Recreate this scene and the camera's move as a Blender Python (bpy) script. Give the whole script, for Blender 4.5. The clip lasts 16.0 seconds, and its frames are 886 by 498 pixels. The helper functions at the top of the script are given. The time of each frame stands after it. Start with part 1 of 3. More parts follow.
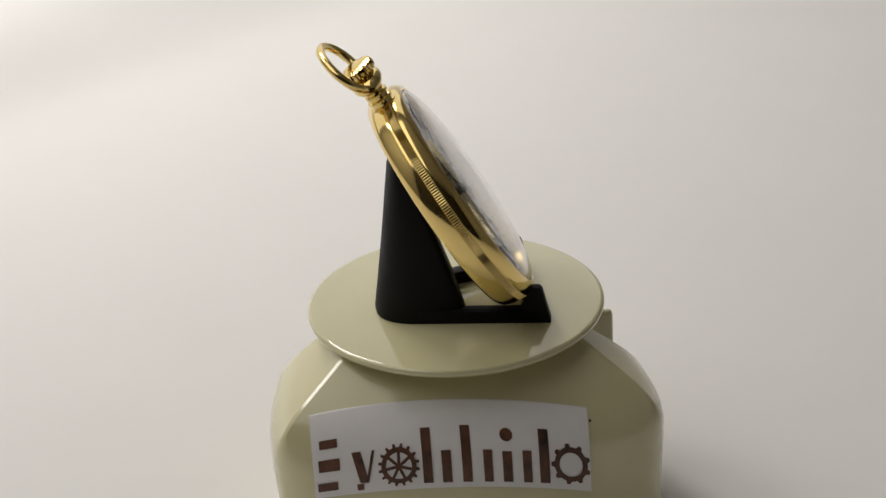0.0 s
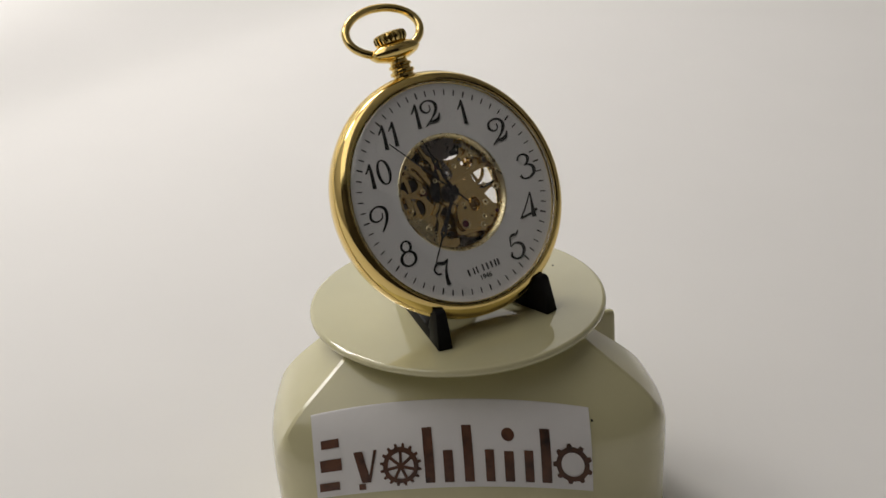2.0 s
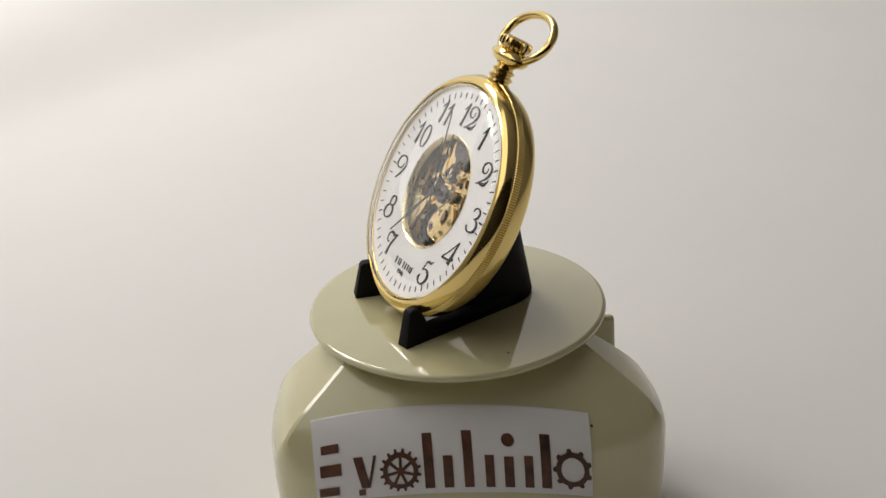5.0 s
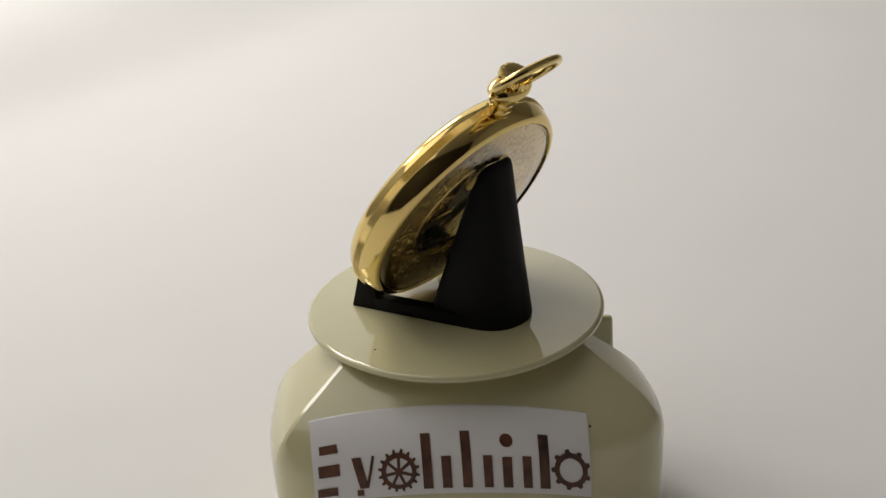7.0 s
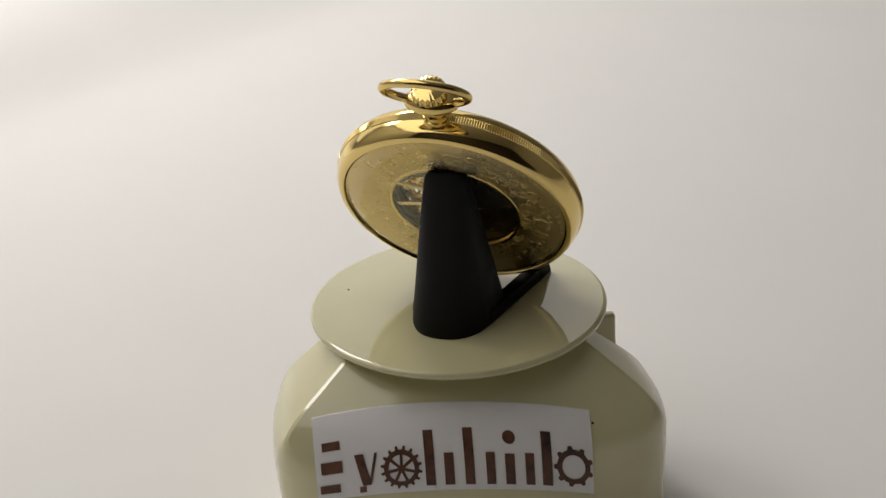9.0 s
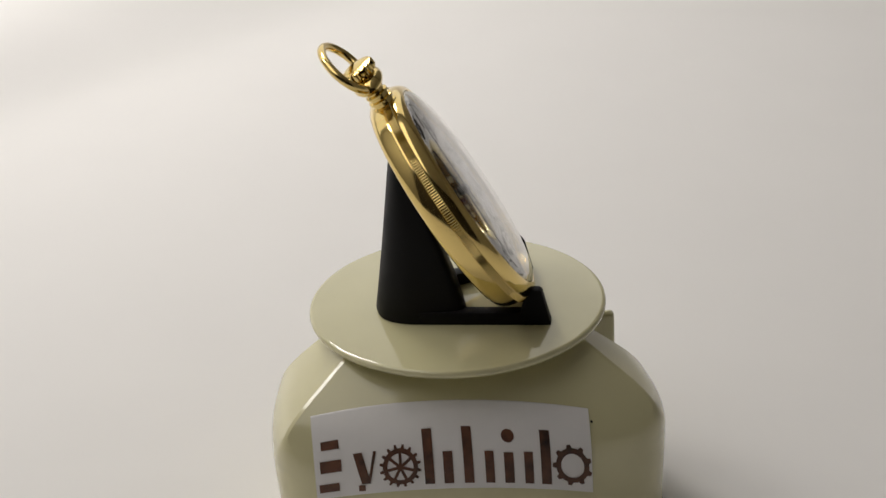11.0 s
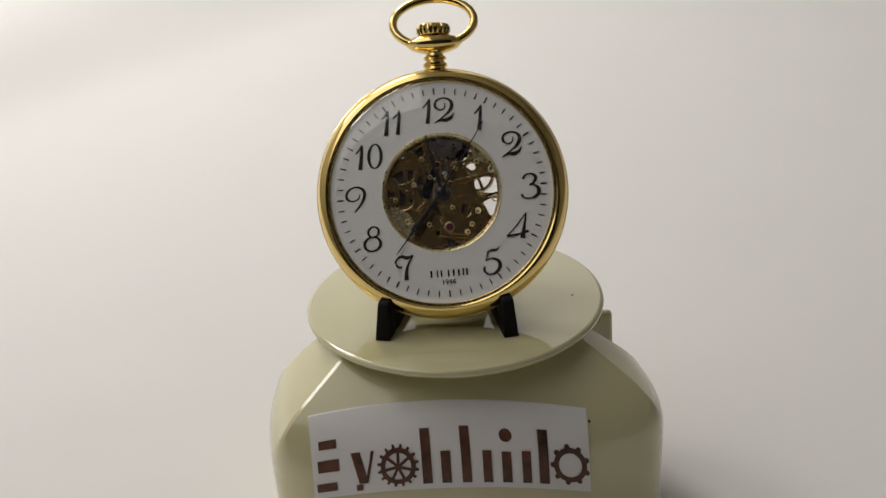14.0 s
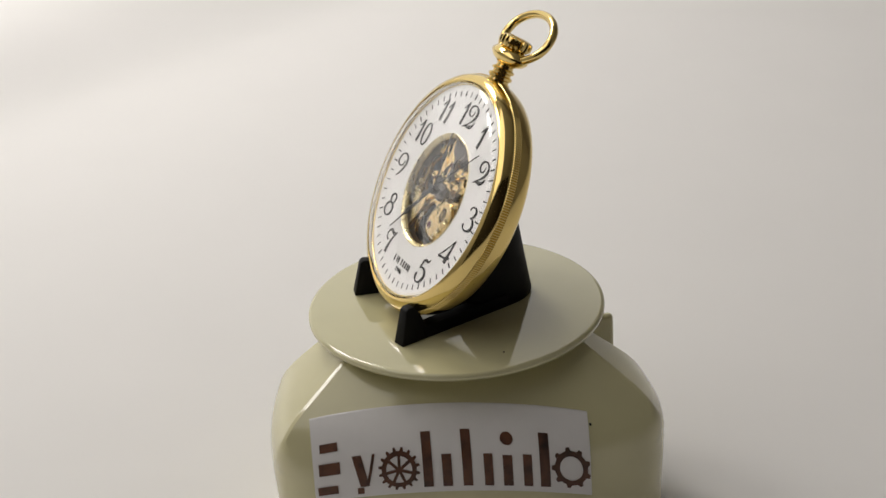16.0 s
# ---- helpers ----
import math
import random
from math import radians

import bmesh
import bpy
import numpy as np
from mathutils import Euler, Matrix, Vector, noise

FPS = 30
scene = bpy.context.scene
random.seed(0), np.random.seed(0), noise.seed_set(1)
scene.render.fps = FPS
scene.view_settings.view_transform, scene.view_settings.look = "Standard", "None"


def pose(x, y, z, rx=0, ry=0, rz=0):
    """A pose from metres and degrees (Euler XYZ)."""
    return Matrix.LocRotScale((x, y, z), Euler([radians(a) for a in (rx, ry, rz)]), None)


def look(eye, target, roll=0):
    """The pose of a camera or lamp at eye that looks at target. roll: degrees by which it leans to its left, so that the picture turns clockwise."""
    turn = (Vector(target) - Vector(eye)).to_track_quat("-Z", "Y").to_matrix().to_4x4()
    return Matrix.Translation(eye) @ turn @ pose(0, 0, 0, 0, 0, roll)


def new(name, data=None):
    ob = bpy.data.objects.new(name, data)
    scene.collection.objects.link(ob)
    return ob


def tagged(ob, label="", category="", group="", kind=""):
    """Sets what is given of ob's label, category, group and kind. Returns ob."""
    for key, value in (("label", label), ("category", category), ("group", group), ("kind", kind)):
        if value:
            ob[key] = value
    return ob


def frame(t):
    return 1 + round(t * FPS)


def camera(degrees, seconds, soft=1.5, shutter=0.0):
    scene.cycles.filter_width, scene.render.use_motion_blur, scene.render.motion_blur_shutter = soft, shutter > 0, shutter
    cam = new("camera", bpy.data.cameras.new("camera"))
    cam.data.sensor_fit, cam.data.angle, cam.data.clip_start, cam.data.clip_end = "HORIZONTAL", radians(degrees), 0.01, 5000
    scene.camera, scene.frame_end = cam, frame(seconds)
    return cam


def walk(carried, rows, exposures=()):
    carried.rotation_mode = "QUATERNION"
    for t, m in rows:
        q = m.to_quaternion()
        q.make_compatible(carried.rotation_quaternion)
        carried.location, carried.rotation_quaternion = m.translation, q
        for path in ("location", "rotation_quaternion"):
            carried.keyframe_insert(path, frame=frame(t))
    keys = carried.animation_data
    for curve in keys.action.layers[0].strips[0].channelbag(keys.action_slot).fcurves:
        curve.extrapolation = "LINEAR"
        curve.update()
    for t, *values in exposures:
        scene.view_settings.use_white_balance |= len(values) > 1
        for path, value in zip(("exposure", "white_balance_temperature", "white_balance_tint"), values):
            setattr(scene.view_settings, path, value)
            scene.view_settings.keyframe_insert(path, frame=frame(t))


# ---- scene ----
S = 0.030          # platter radius, the unit of the small things below
TOP = 1.5          # platter top above the table, in that unit
MINUS = -32.872    # platter's turn in degrees a second


def turn_at(t):
    return -1.342 + MINUS * (t - 3.0)


# ---- camera ----
cam = camera(26.05, 16.0, soft=1.5)
EYE = (0, -12.925 * math.cos(radians(27.318)) * S, (12.925 * math.sin(radians(27.318)) + TOP) * S)
AIM = Matrix.Translation(EYE) @ Matrix.Rotation(radians(0.405), 4, "Z") @ Matrix.Rotation(radians(90 - 27.318 + 1.499), 4, "X") @ Matrix.Rotation(radians(-3.404), 4, "Z")


def sway(dx, dy):
    return AIM @ Matrix.Rotation(dx / 3388.5, 4, "Y") @ Matrix.Rotation(dy / 3388.5, 4, "X")


walk(cam, [(t, sway(dx, dy)) for t, dx, dy in (
    (0.0, -4.0, -0.2), (0.5, -3.2, 0.0), (1.0, -0.6, -2.5), (1.5, -2.2, -2.8), (2.0, -0.8, -0.4), (2.5, -1.0, 0.2), (3.0, 0.0, 0.0),
    (3.5, -0.8, 2.8), (4.0, -0.8, 8.5), (6.5, -3.2, 9.5), (7.0, -4.0, 9.8), (7.5, -0.8, 9.5), (8.0, -0.3, 8.0), (8.5, -1.0, 6.8),
    (9.0, 0.6, 4.0), (11.5, -3.2, 0.2), (12.0, -5.0, -2.2), (12.5, -2.8, -3.2), (13.0, -4.0, -2.8), (13.5, -2.8, 0.2), (14.0, -5.2, 0.8),
    (14.5, -1.3, 0.8), (15.0, -3.2, 3.2), (15.5, -6.4, 8.3), (16.0, -3.4, 6.4))])

# ---- light ----
world = bpy.data.worlds.new("world")
scene.world = world
world.use_nodes = True
world.node_tree.nodes["Background"].inputs[0].default_value = (1.0, 0.96, 0.92, 1)
world.node_tree.nodes["Background"].inputs[1].default_value = 0.10
WINDOW = (-1.75, 0.30, 0.16, 1.50)   # left, right, foot and head of the opening in the north wall
NORTH = 1.05
lamp = bpy.data.lights.new("window_daylight", "AREA")
lamp.shape, lamp.size, lamp.size_y, lamp.energy, lamp.color = "RECTANGLE", WINDOW[1] - WINDOW[0], WINDOW[3] - WINDOW[2], 7.0, (1.0, 0.965, 0.92)
new("window_daylight", lamp).matrix_world = look(((WINDOW[0] + WINDOW[1]) / 2, NORTH + 0.02, (WINDOW[2] + WINDOW[3]) / 2), ((WINDOW[0] + WINDOW[1]) / 2, 0.0, (WINDOW[2] + WINDOW[3]) / 2))
# Overhead fill, added to brighten dial and housing front; no ceiling panel is known.
overhead_fill = bpy.data.lights.new("overhead_fill_light", "AREA")
overhead_fill.shape, overhead_fill.size, overhead_fill.size_y, overhead_fill.energy, overhead_fill.color = "RECTANGLE", 1.6, 1.9, 12.0, (1.0, 0.965, 0.92)
new("overhead_fill_light", overhead_fill).matrix_world = look((-1.10, -0.25, 1.70), (-1.10, -0.2499, 0.0))
desk = bpy.data.lights.new("desk_lamp_light", "AREA")
desk.shape, desk.size, desk.energy, desk.color = "DISK", 0.20, 1.25, (1.0, 0.965, 0.92)
new("desk_lamp_light", desk).matrix_world = look((-0.19, 0.36, 0.43), (-0.19, 0.3601, 0.0))
bulb_light = bpy.data.lights.new("lamp_bulb_light", "AREA")
bulb_light.shape, bulb_light.size, bulb_light.energy, bulb_light.color = "DISK", 0.16, 0.60, (1.0, 0.965, 0.92)
new("lamp_bulb_light", bulb_light).matrix_world = look((-0.46, 0.26, 0.52), (-0.03, 0.0, 0.03))
scene.view_settings.exposure = -0.03


# ---- materials ----
def material(name, color, rough=0.5, metal=0.0, grain=0.0, scale=400.0, bump=0.0, coat=0.0, second=None, rough_var=0.0):
    """A principled surface with two scales of variation in colour, roughness and relief."""
    m = bpy.data.materials.new(name)
    m.use_nodes = True
    nt = m.node_tree
    b = nt.nodes["Principled BSDF"]
    b.inputs["Base Color"].default_value = (*color, 1)
    b.inputs["Roughness"].default_value = rough
    b.inputs["Metallic"].default_value = metal
    b.inputs["Coat Weight"].default_value = coat
    b.inputs["Coat Roughness"].default_value = 0.04
    co = nt.nodes.new("ShaderNodeTexCoord")
    if grain or rough_var:
        big = nt.nodes.new("ShaderNodeTexNoise")
        big.inputs["Scale"].default_value = scale * 0.12
        big.inputs["Detail"].default_value = 4
        fine = nt.nodes.new("ShaderNodeTexNoise")
        fine.inputs["Scale"].default_value = scale
        fine.inputs["Detail"].default_value = 3
        add = nt.nodes.new("ShaderNodeMath")
        add.operation = "ADD"
        for n, i in ((big, 0), (fine, 1)):
            nt.links.new(co.outputs["Object"], n.inputs["Vector"])
            nt.links.new(n.outputs["Fac"], add.inputs[i])
        half = nt.nodes.new("ShaderNodeMath")
        half.operation = "MULTIPLY"
        half.inputs[1].default_value = 0.5
        nt.links.new(add.outputs[0], half.inputs[0])
        if grain:
            ramp = nt.nodes.new("ShaderNodeValToRGB")
            other = second or tuple(c * (1 - grain) for c in color)
            ramp.color_ramp.elements[0].position, ramp.color_ramp.elements[1].position = 0.35, 0.62
            ramp.color_ramp.elements[0].color, ramp.color_ramp.elements[1].color = (*other, 1), (*color, 1)
            nt.links.new(half.outputs[0], ramp.inputs[0])
            nt.links.new(ramp.outputs[0], b.inputs["Base Color"])
        if rough_var:
            rng = nt.nodes.new("ShaderNodeMapRange")
            rng.inputs["From Min"].default_value, rng.inputs["From Max"].default_value = 0.35, 0.65
            rng.inputs["To Min"].default_value, rng.inputs["To Max"].default_value = max(0.02, rough - rough_var), rough + rough_var
            nt.links.new(half.outputs[0], rng.inputs["Value"])
            nt.links.new(rng.outputs[0], b.inputs["Roughness"])
    if bump:
        tex = nt.nodes.new("ShaderNodeTexNoise")
        tex.inputs["Scale"].default_value = scale * 2
        tex.inputs["Detail"].default_value = 5
        nt.links.new(co.outputs["Object"], tex.inputs["Vector"])
        bp = nt.nodes.new("ShaderNodeBump")
        bp.inputs["Strength"].default_value = bump
        bp.inputs["Distance"].default_value = 0.0002
        nt.links.new(tex.outputs["Fac"], bp.inputs["Height"])
        nt.links.new(bp.outputs[0], b.inputs["Normal"])
    return m


GOLD = material("polished_gold", (0.81, 0.615, 0.235), 0.11, 1.0, rough_var=0.04, scale=300, bump=0.02)
GOLD_BACK = material("engraved_gold", (0.81, 0.615, 0.235), 0.30, 1.0, rough_var=0.05, scale=900, bump=0.06)
PLATE = material("gilt_movement_plate", (0.88, 0.67, 0.33), 0.10, 1.0, rough_var=0.05, scale=900, bump=0.07)
PALE_GOLD = material("brushed_pale_gold", (0.78, 0.68, 0.42), 0.28, 1.0, rough_var=0.06, scale=900, bump=0.1)
GREY_PLATE = material("dull_grey_plate", (0.22, 0.20, 0.19), 0.30, 1.0, rough_var=0.08, scale=900, bump=0.1)
STEEL = material("polished_steel", (0.55, 0.55, 0.56), 0.22, 1.0, rough_var=0.06, scale=900)
DARK_STEEL = material("dark_oxidised_steel", (0.05, 0.05, 0.06), 0.25, 1.0, rough_var=0.06, scale=900)
INK = material("black_print", (0.008, 0.008, 0.009), 0.7, grain=0.2, scale=900)
BLUED = material("blued_black_steel", (0.010, 0.010, 0.012), 0.35, 0.0, rough_var=0.05, scale=900)
RUBY = material("ruby_jewel", (0.13, 0.025, 0.045), 0.08, grain=0.3, scale=900, coat=0.5)
DIAL = material("matt_white_dial", (0.80, 0.79, 0.78), 0.42, grain=0.03, scale=500, bump=0.03)
BLACK = material("black_printed_plastic", (0.006, 0.006, 0.007), 0.6, grain=0.35, scale=250, bump=0.25, rough_var=0.08)
CREAM = material("cream_plastic", (0.64, 0.60, 0.365), 0.14, grain=0.05, scale=60, coat=0.4, rough_var=0.05, second=(0.58, 0.54, 0.32))
CREAM_TOP = material("glossy_cream_plastic", (0.60, 0.565, 0.345), 0.04, grain=0.04, scale=60, coat=0.40, rough_var=0.02, second=(0.56, 0.525, 0.315))
PAPER = material("white_paper", (0.80, 0.785, 0.78), 0.7, grain=0.03, scale=300, bump=0.08)
SHEET = material("white_backdrop_sheet", (0.80, 0.785, 0.77), 0.8, grain=0.02, scale=30, bump=0.05)
BROWN = material("brown_mottled_print", (0.13, 0.050, 0.025), 0.5, grain=0.6, scale=420, second=(0.022, 0.012, 0.009))
WALL = material("matt_wall_paint", (0.72, 0.70, 0.67), 0.8, grain=0.05, scale=6, bump=0.05)
DARK_WALL = material("dark_brown_wall", (0.028, 0.020, 0.015), 0.7, grain=0.2, scale=6, bump=0.05)
WOOD = material("dark_table_wood", (0.16, 0.10, 0.06), 0.4, grain=0.4, scale=20, bump=0.1)
FLOOR = material("brown_floor", (0.22, 0.16, 0.11), 0.5, grain=0.3, scale=8)
WHITE_FRAME = material("white_frame_paint", (0.75, 0.74, 0.72), 0.4, grain=0.04, scale=20)
SPECK = material("dark_speck", (0.05, 0.04, 0.03), 0.7, grain=0.2, scale=900)

_dust = [n for n in BLACK.node_tree.nodes if n.bl_idname == "ShaderNodeValToRGB"][0].color_ramp
_dust.elements.new(0.69).color = (0.006, 0.006, 0.007, 1)
_dust.elements.new(0.72).color = (0.12, 0.12, 0.12, 1)
BLACK.node_tree.nodes["Principled BSDF"].inputs["Specular IOR Level"].default_value = 0.2

CREAM_TOP.node_tree.nodes["Principled BSDF"].inputs["Specular IOR Level"].default_value = 0.55

GLASS = bpy.data.materials.new("clear_crystal")
GLASS.use_nodes = True
_g = GLASS.node_tree.nodes["Principled BSDF"]
_g.inputs["Base Color"].default_value = (0.98, 0.98, 0.98, 1)
_g.inputs["Roughness"].default_value = 0.02
_g.inputs["Transmission Weight"].default_value = 1.0
_g.inputs["IOR"].default_value = 1.47


# ---- mesh helpers ----
def finish(bm, material, angle=35):
    me = bpy.data.meshes.new("mesh")
    bmesh.ops.recalc_face_normals(bm, faces=bm.faces[:])
    for f in bm.faces:
        f.smooth = True
    bm.to_mesh(me)
    bm.free()
    me.set_sharp_from_angle(angle=radians(angle))
    me.materials.append(material)
    return me


def part(name, bm, material, parent, label="", m=None, angle=35, scale=S):
    """One mesh object under a thing or a part; the bmesh is in platter radii."""
    bm.transform(Matrix.Scale(scale, 4))
    ob = new(name, finish(bm, material, angle))
    ob.parent = parent
    if m is not None:
        ob.matrix_basis = m
    return tagged(ob, label)


def mesh_part(name, me, parent, m, label=""):
    ob = new(name, me)
    ob.parent = parent
    ob.matrix_basis = m
    return tagged(ob, label)


def lathe(profile, n=96, closed=True, start=0.0):
    """Turn a profile of (radius, height) round the z axis."""
    bm = bmesh.new()
    rings = []
    for r, z in profile:
        rings.append([bm.verts.new((r * math.cos(start + 2 * math.pi * i / n), r * math.sin(start + 2 * math.pi * i / n), z)) for i in range(n)])
    pairs = list(zip(rings, rings[1:])) + ([(rings[-1], rings[0])] if closed else [])
    for a, b in pairs:
        for i in range(n):
            bm.faces.new((a[i], a[(i + 1) % n], b[(i + 1) % n], b[i]))
    if not closed:
        if profile[0][0] > 1e-6:
            bm.faces.new(rings[0])
        if profile[-1][0] > 1e-6:
            bm.faces.new(rings[-1])
        bmesh.ops.remove_doubles(bm, verts=bm.verts[:], dist=1e-7)
    return bm


def prism(outline, z0, z1, holes=(), bevel=0.0):
    """A plate with holes between two heights."""
    cu = bpy.data.curves.new("outline", "CURVE")
    cu.dimensions, cu.fill_mode = "2D", "BOTH"
    cu.extrude = (z1 - z0) / 2 - bevel
    cu.bevel_depth, cu.bevel_resolution = bevel, 1
    for loop in (outline, *holes):
        sp = cu.splines.new("POLY")
        sp.points.add(len(loop) - 1)
        for pt, (x, y) in zip(sp.points, loop):
            pt.co = (x, y, 0, 1)
        sp.use_cyclic_u = True
    return from_curve(cu, (z0 + z1) / 2)


def from_curve(cu, z=0.0):
    ob = new("outline", cu)
    dg = bpy.context.evaluated_depsgraph_get()
    me = bpy.data.meshes.new_from_object(ob.evaluated_get(dg))
    bm = bmesh.new()
    bm.from_mesh(me)
    bm.transform(Matrix.Translation((0, 0, z)))
    bmesh.ops.remove_doubles(bm, verts=bm.verts[:], dist=1e-5)
    bpy.data.objects.remove(ob)
    bpy.data.curves.remove(cu)
    bpy.data.meshes.remove(me)
    return bm


def lettering(text, size, shear=0.0, bold=0.0, depth=0.004):
    cu = bpy.data.curves.new("text", "FONT")
    cu.body, cu.size, cu.shear, cu.offset, cu.extrude = text, size, shear, bold, depth / 2
    cu.align_x, cu.align_y = "CENTER", "CENTER"
    cu.resolution_u = 4
    return from_curve(cu)


def circle(x, y, r, n=24):
    return [(x + r * math.cos(2 * math.pi * i / n), y + r * math.sin(2 * math.pi * i / n)) for i in range(n)]


def gear_outline(x, y, r, teeth, depth):
    pts = []
    for i in range(teeth):
        for k, rr in ((0.0, r - depth), (0.28, r - depth), (0.38, r), (0.72, r), (0.82, r - depth)):
            a = 2 * math.pi * (i + k) / teeth
            pts.append((x + rr * math.cos(a), y + rr * math.sin(a)))
    return pts


def smooth_loop(pts, n=6):
    """A closed Catmull-Rom loop through a few points."""
    out = []
    k = len(pts)
    for i in range(k):
        a, b, c, d = (Vector((*pts[(i + j) % k], 0)) for j in (-1, 0, 1, 2))
        for s in range(n):
            t = s / n
            v = 0.5 * ((2 * b) + (c - a) * t + (2 * a - 5 * b + 4 * c - d) * t * t + (3 * b - a - 3 * c + d) * t ** 3)
            out.append((v.x, v.y))
    return out


def tube(points, radius, n=8, closed=False):
    """A round tube along points; radius is a number or one for each point."""
    bm = bmesh.new()
    pts = [Vector(q) for q in points]
    k = len(pts)
    rings = []
    normal = None
    for i, q in enumerate(pts):
        a = pts[(i - 1) % k] if closed or i else q
        b = pts[(i + 1) % k] if closed or i < k - 1 else q
        d = (b - a).normalized()
        if normal is None:
            normal = d.orthogonal().normalized()
        normal = (normal - d * normal.dot(d)).normalized()
        other = d.cross(normal)
        r = radius[i] if isinstance(radius, (list, tuple)) else radius
        rings.append([bm.verts.new(q + r * (math.cos(2 * math.pi * j / n) * normal + math.sin(2 * math.pi * j / n) * other)) for j in range(n)])
    pairs = list(zip(rings, rings[1:])) + ([(rings[-1], rings[0])] if closed else [])
    for a, b in pairs:
        for j in range(n):
            bm.faces.new((a[j], a[(j + 1) % n], b[(j + 1) % n], b[j]))
    if not closed:
        bm.faces.new(rings[0])
        bm.faces.new(rings[-1])
    return bm


def join(*bms):
    out = bms[0]
    for b in bms[1:]:
        me = bpy.data.meshes.new("tmp")
        b.to_mesh(me)
        b.free()
        out.from_mesh(me)
        bpy.data.meshes.remove(me)
    return out


def box(x0, x1, y0, y1, z0, z1, bevel=0.0, segments=2):
    bm = bmesh.new()
    bmesh.ops.create_cube(bm, size=1)
    for v in bm.verts:
        v.co = (x0 if v.co.x < 0 else x1, y0 if v.co.y < 0 else y1, z0 if v.co.z < 0 else z1)
    if bevel:
        bmesh.ops.bevel(bm, geom=bm.edges[:], offset=bevel, segments=segments, affect="EDGES", profile=0.5)
    return bm


def thing(name, label, category, m, group=""):
    ob = new(name)
    ob.empty_display_size = 0.01
    ob.matrix_basis = m
    return tagged(ob, label, category, group)


# ---- room ----
def slab(name, x0, x1, y0, y1, z0, z1, mat, label):
    ob = new(name, finish(box(x0, x1, y0, y1, z0, z1), mat))
    return tagged(ob, label, name.split("_")[0], kind="structure")


slab("floor", -2.0, 2.0, -2.2, 1.8, -0.80, -0.75, FLOOR, "plain brown floor of the room")
slab("ceiling", -2.0, 2.0, -2.2, 1.8, 1.75, 1.80, WALL, "plain pale ceiling of the room")
slab("wall_south", -2.0, 2.0, -1.6, -1.5, -0.80, 1.80, DARK_WALL, "plain dark brown wall")
slab("wall_east", 2.0, 2.1, -2.3, 1.9, -0.80, 1.80, WALL, "plain matt painted wall")
slab("wall_west", -2.1, -2.0, -2.3, 1.9, -0.80, 1.80, WALL, "plain matt painted wall")


def build_window_wall():
    x0, x1, z0, z1 = WINDOW
    y0, y1 = NORTH, NORTH + 0.10
    bm = join(box(-2.0, x0, y0, y1, -0.75, 1.75), box(x1, 2.0, y0, y1, -0.75, 1.75), box(x0, x1, y0, y1, -0.75, z0), box(x0, x1, y0, y1, z1, 1.75))
    tagged(new("wall_north", finish(bm, WALL)), "plain matt painted wall with a window opening", "wall", kind="structure")
    w = 0.03
    frame_bm = join(box(x0, x0 + w, y0 - 0.01, y0 + 0.015, z0, z1), box(x1 - w, x1, y0 - 0.01, y0 + 0.015, z0, z1), box(x0 + w, x1 - w, y0 - 0.01, y0 + 0.015, z0, z0 + w), box(x0 + w, x1 - w, y0 - 0.01, y0 + 0.015, z1 - w, z1))
    tagged(new("window_1", finish(frame_bm, WHITE_FRAME)), "white window frame filled with soft daylight", "window", kind="structure")


build_window_wall()


def build_table():
    table = thing("table", "dark wooden table under a white sheet", "table", pose(0, 0.2, -0.75))
    part("tabletop", box(-0.8, 0.8, -0.72, 0.5, 0.72, 0.748, 0.004), WOOD, table, scale=1)
    for x in (-0.74, 0.74):
        for y in (-0.66, 0.44):
            part("leg", box(x - 0.03, x + 0.03, y - 0.03, y + 0.03, 0.0, 0.72, 0.003), WOOD, table, scale=1)


build_table()


def fold_height(x, y):
    """The sheet lies flat and rises over one soft diagonal fold at the back."""
    s = (x + 0.096) * -0.70 + (y - 0.287) * 0.714
    u = min(1.0, max(0.0, (s + 0.02) / 0.065))
    ridge = 0.016 * u * u * (3 - 2 * u)
    sweep = max(0.0, (y - 0.45) / 0.23)
    return ridge + 0.17 * sweep * sweep


def build_backdrop():
    bm = bmesh.new()
    nx, ny = 156, 118
    rows = [[bm.verts.new((x, y, fold_height(x, y) + 0.0006)) for x in np.linspace(-0.78, 0.78, nx)] for y in np.linspace(-0.49, 0.68, ny)]
    for a, b in zip(rows, rows[1:]):
        for i in range(nx - 1):
            bm.faces.new((a[i], a[i + 1], b[i + 1], b[i]))
    ob = new("backdrop", finish(bm, SHEET, 80))
    so = ob.modifiers.new("thickness", "SOLIDIFY")
    so.thickness, so.offset = 0.0004, -1
    tagged(ob, "seamless white sheet with a soft fold, spread over the table", "backdrop", kind="structure")


build_backdrop()

# ---- turntable ----
BODY_TURN = 3.75
BODY_POSE = pose(-0.012 * S, 0, 0, 0, 0, BODY_TURN)
# height below the platter top, half width, half depth of the front, front bulge, side bulge
BODY = ((-0.085, 0.785, 0.55, 0.1, 0.0),
        (-0.2, 0.935, 0.66, 0.16, 0.005),
        (-0.34, 1.108, 0.775, 0.19, 0.01),
        (-0.44, 1.195, 0.84, 0.2, 0.025),
        (-0.54, 1.235, 0.89, 0.2, 0.045),
        (-0.66, 1.252, 0.925, 0.195, 0.05),
        (-0.8, 1.25, 0.945, 0.19, 0.05),
        (-1.1, 1.245, 0.96, 0.18, 0.035),
        (-1.5, 1.24, 0.97, 0.18, 0.035))


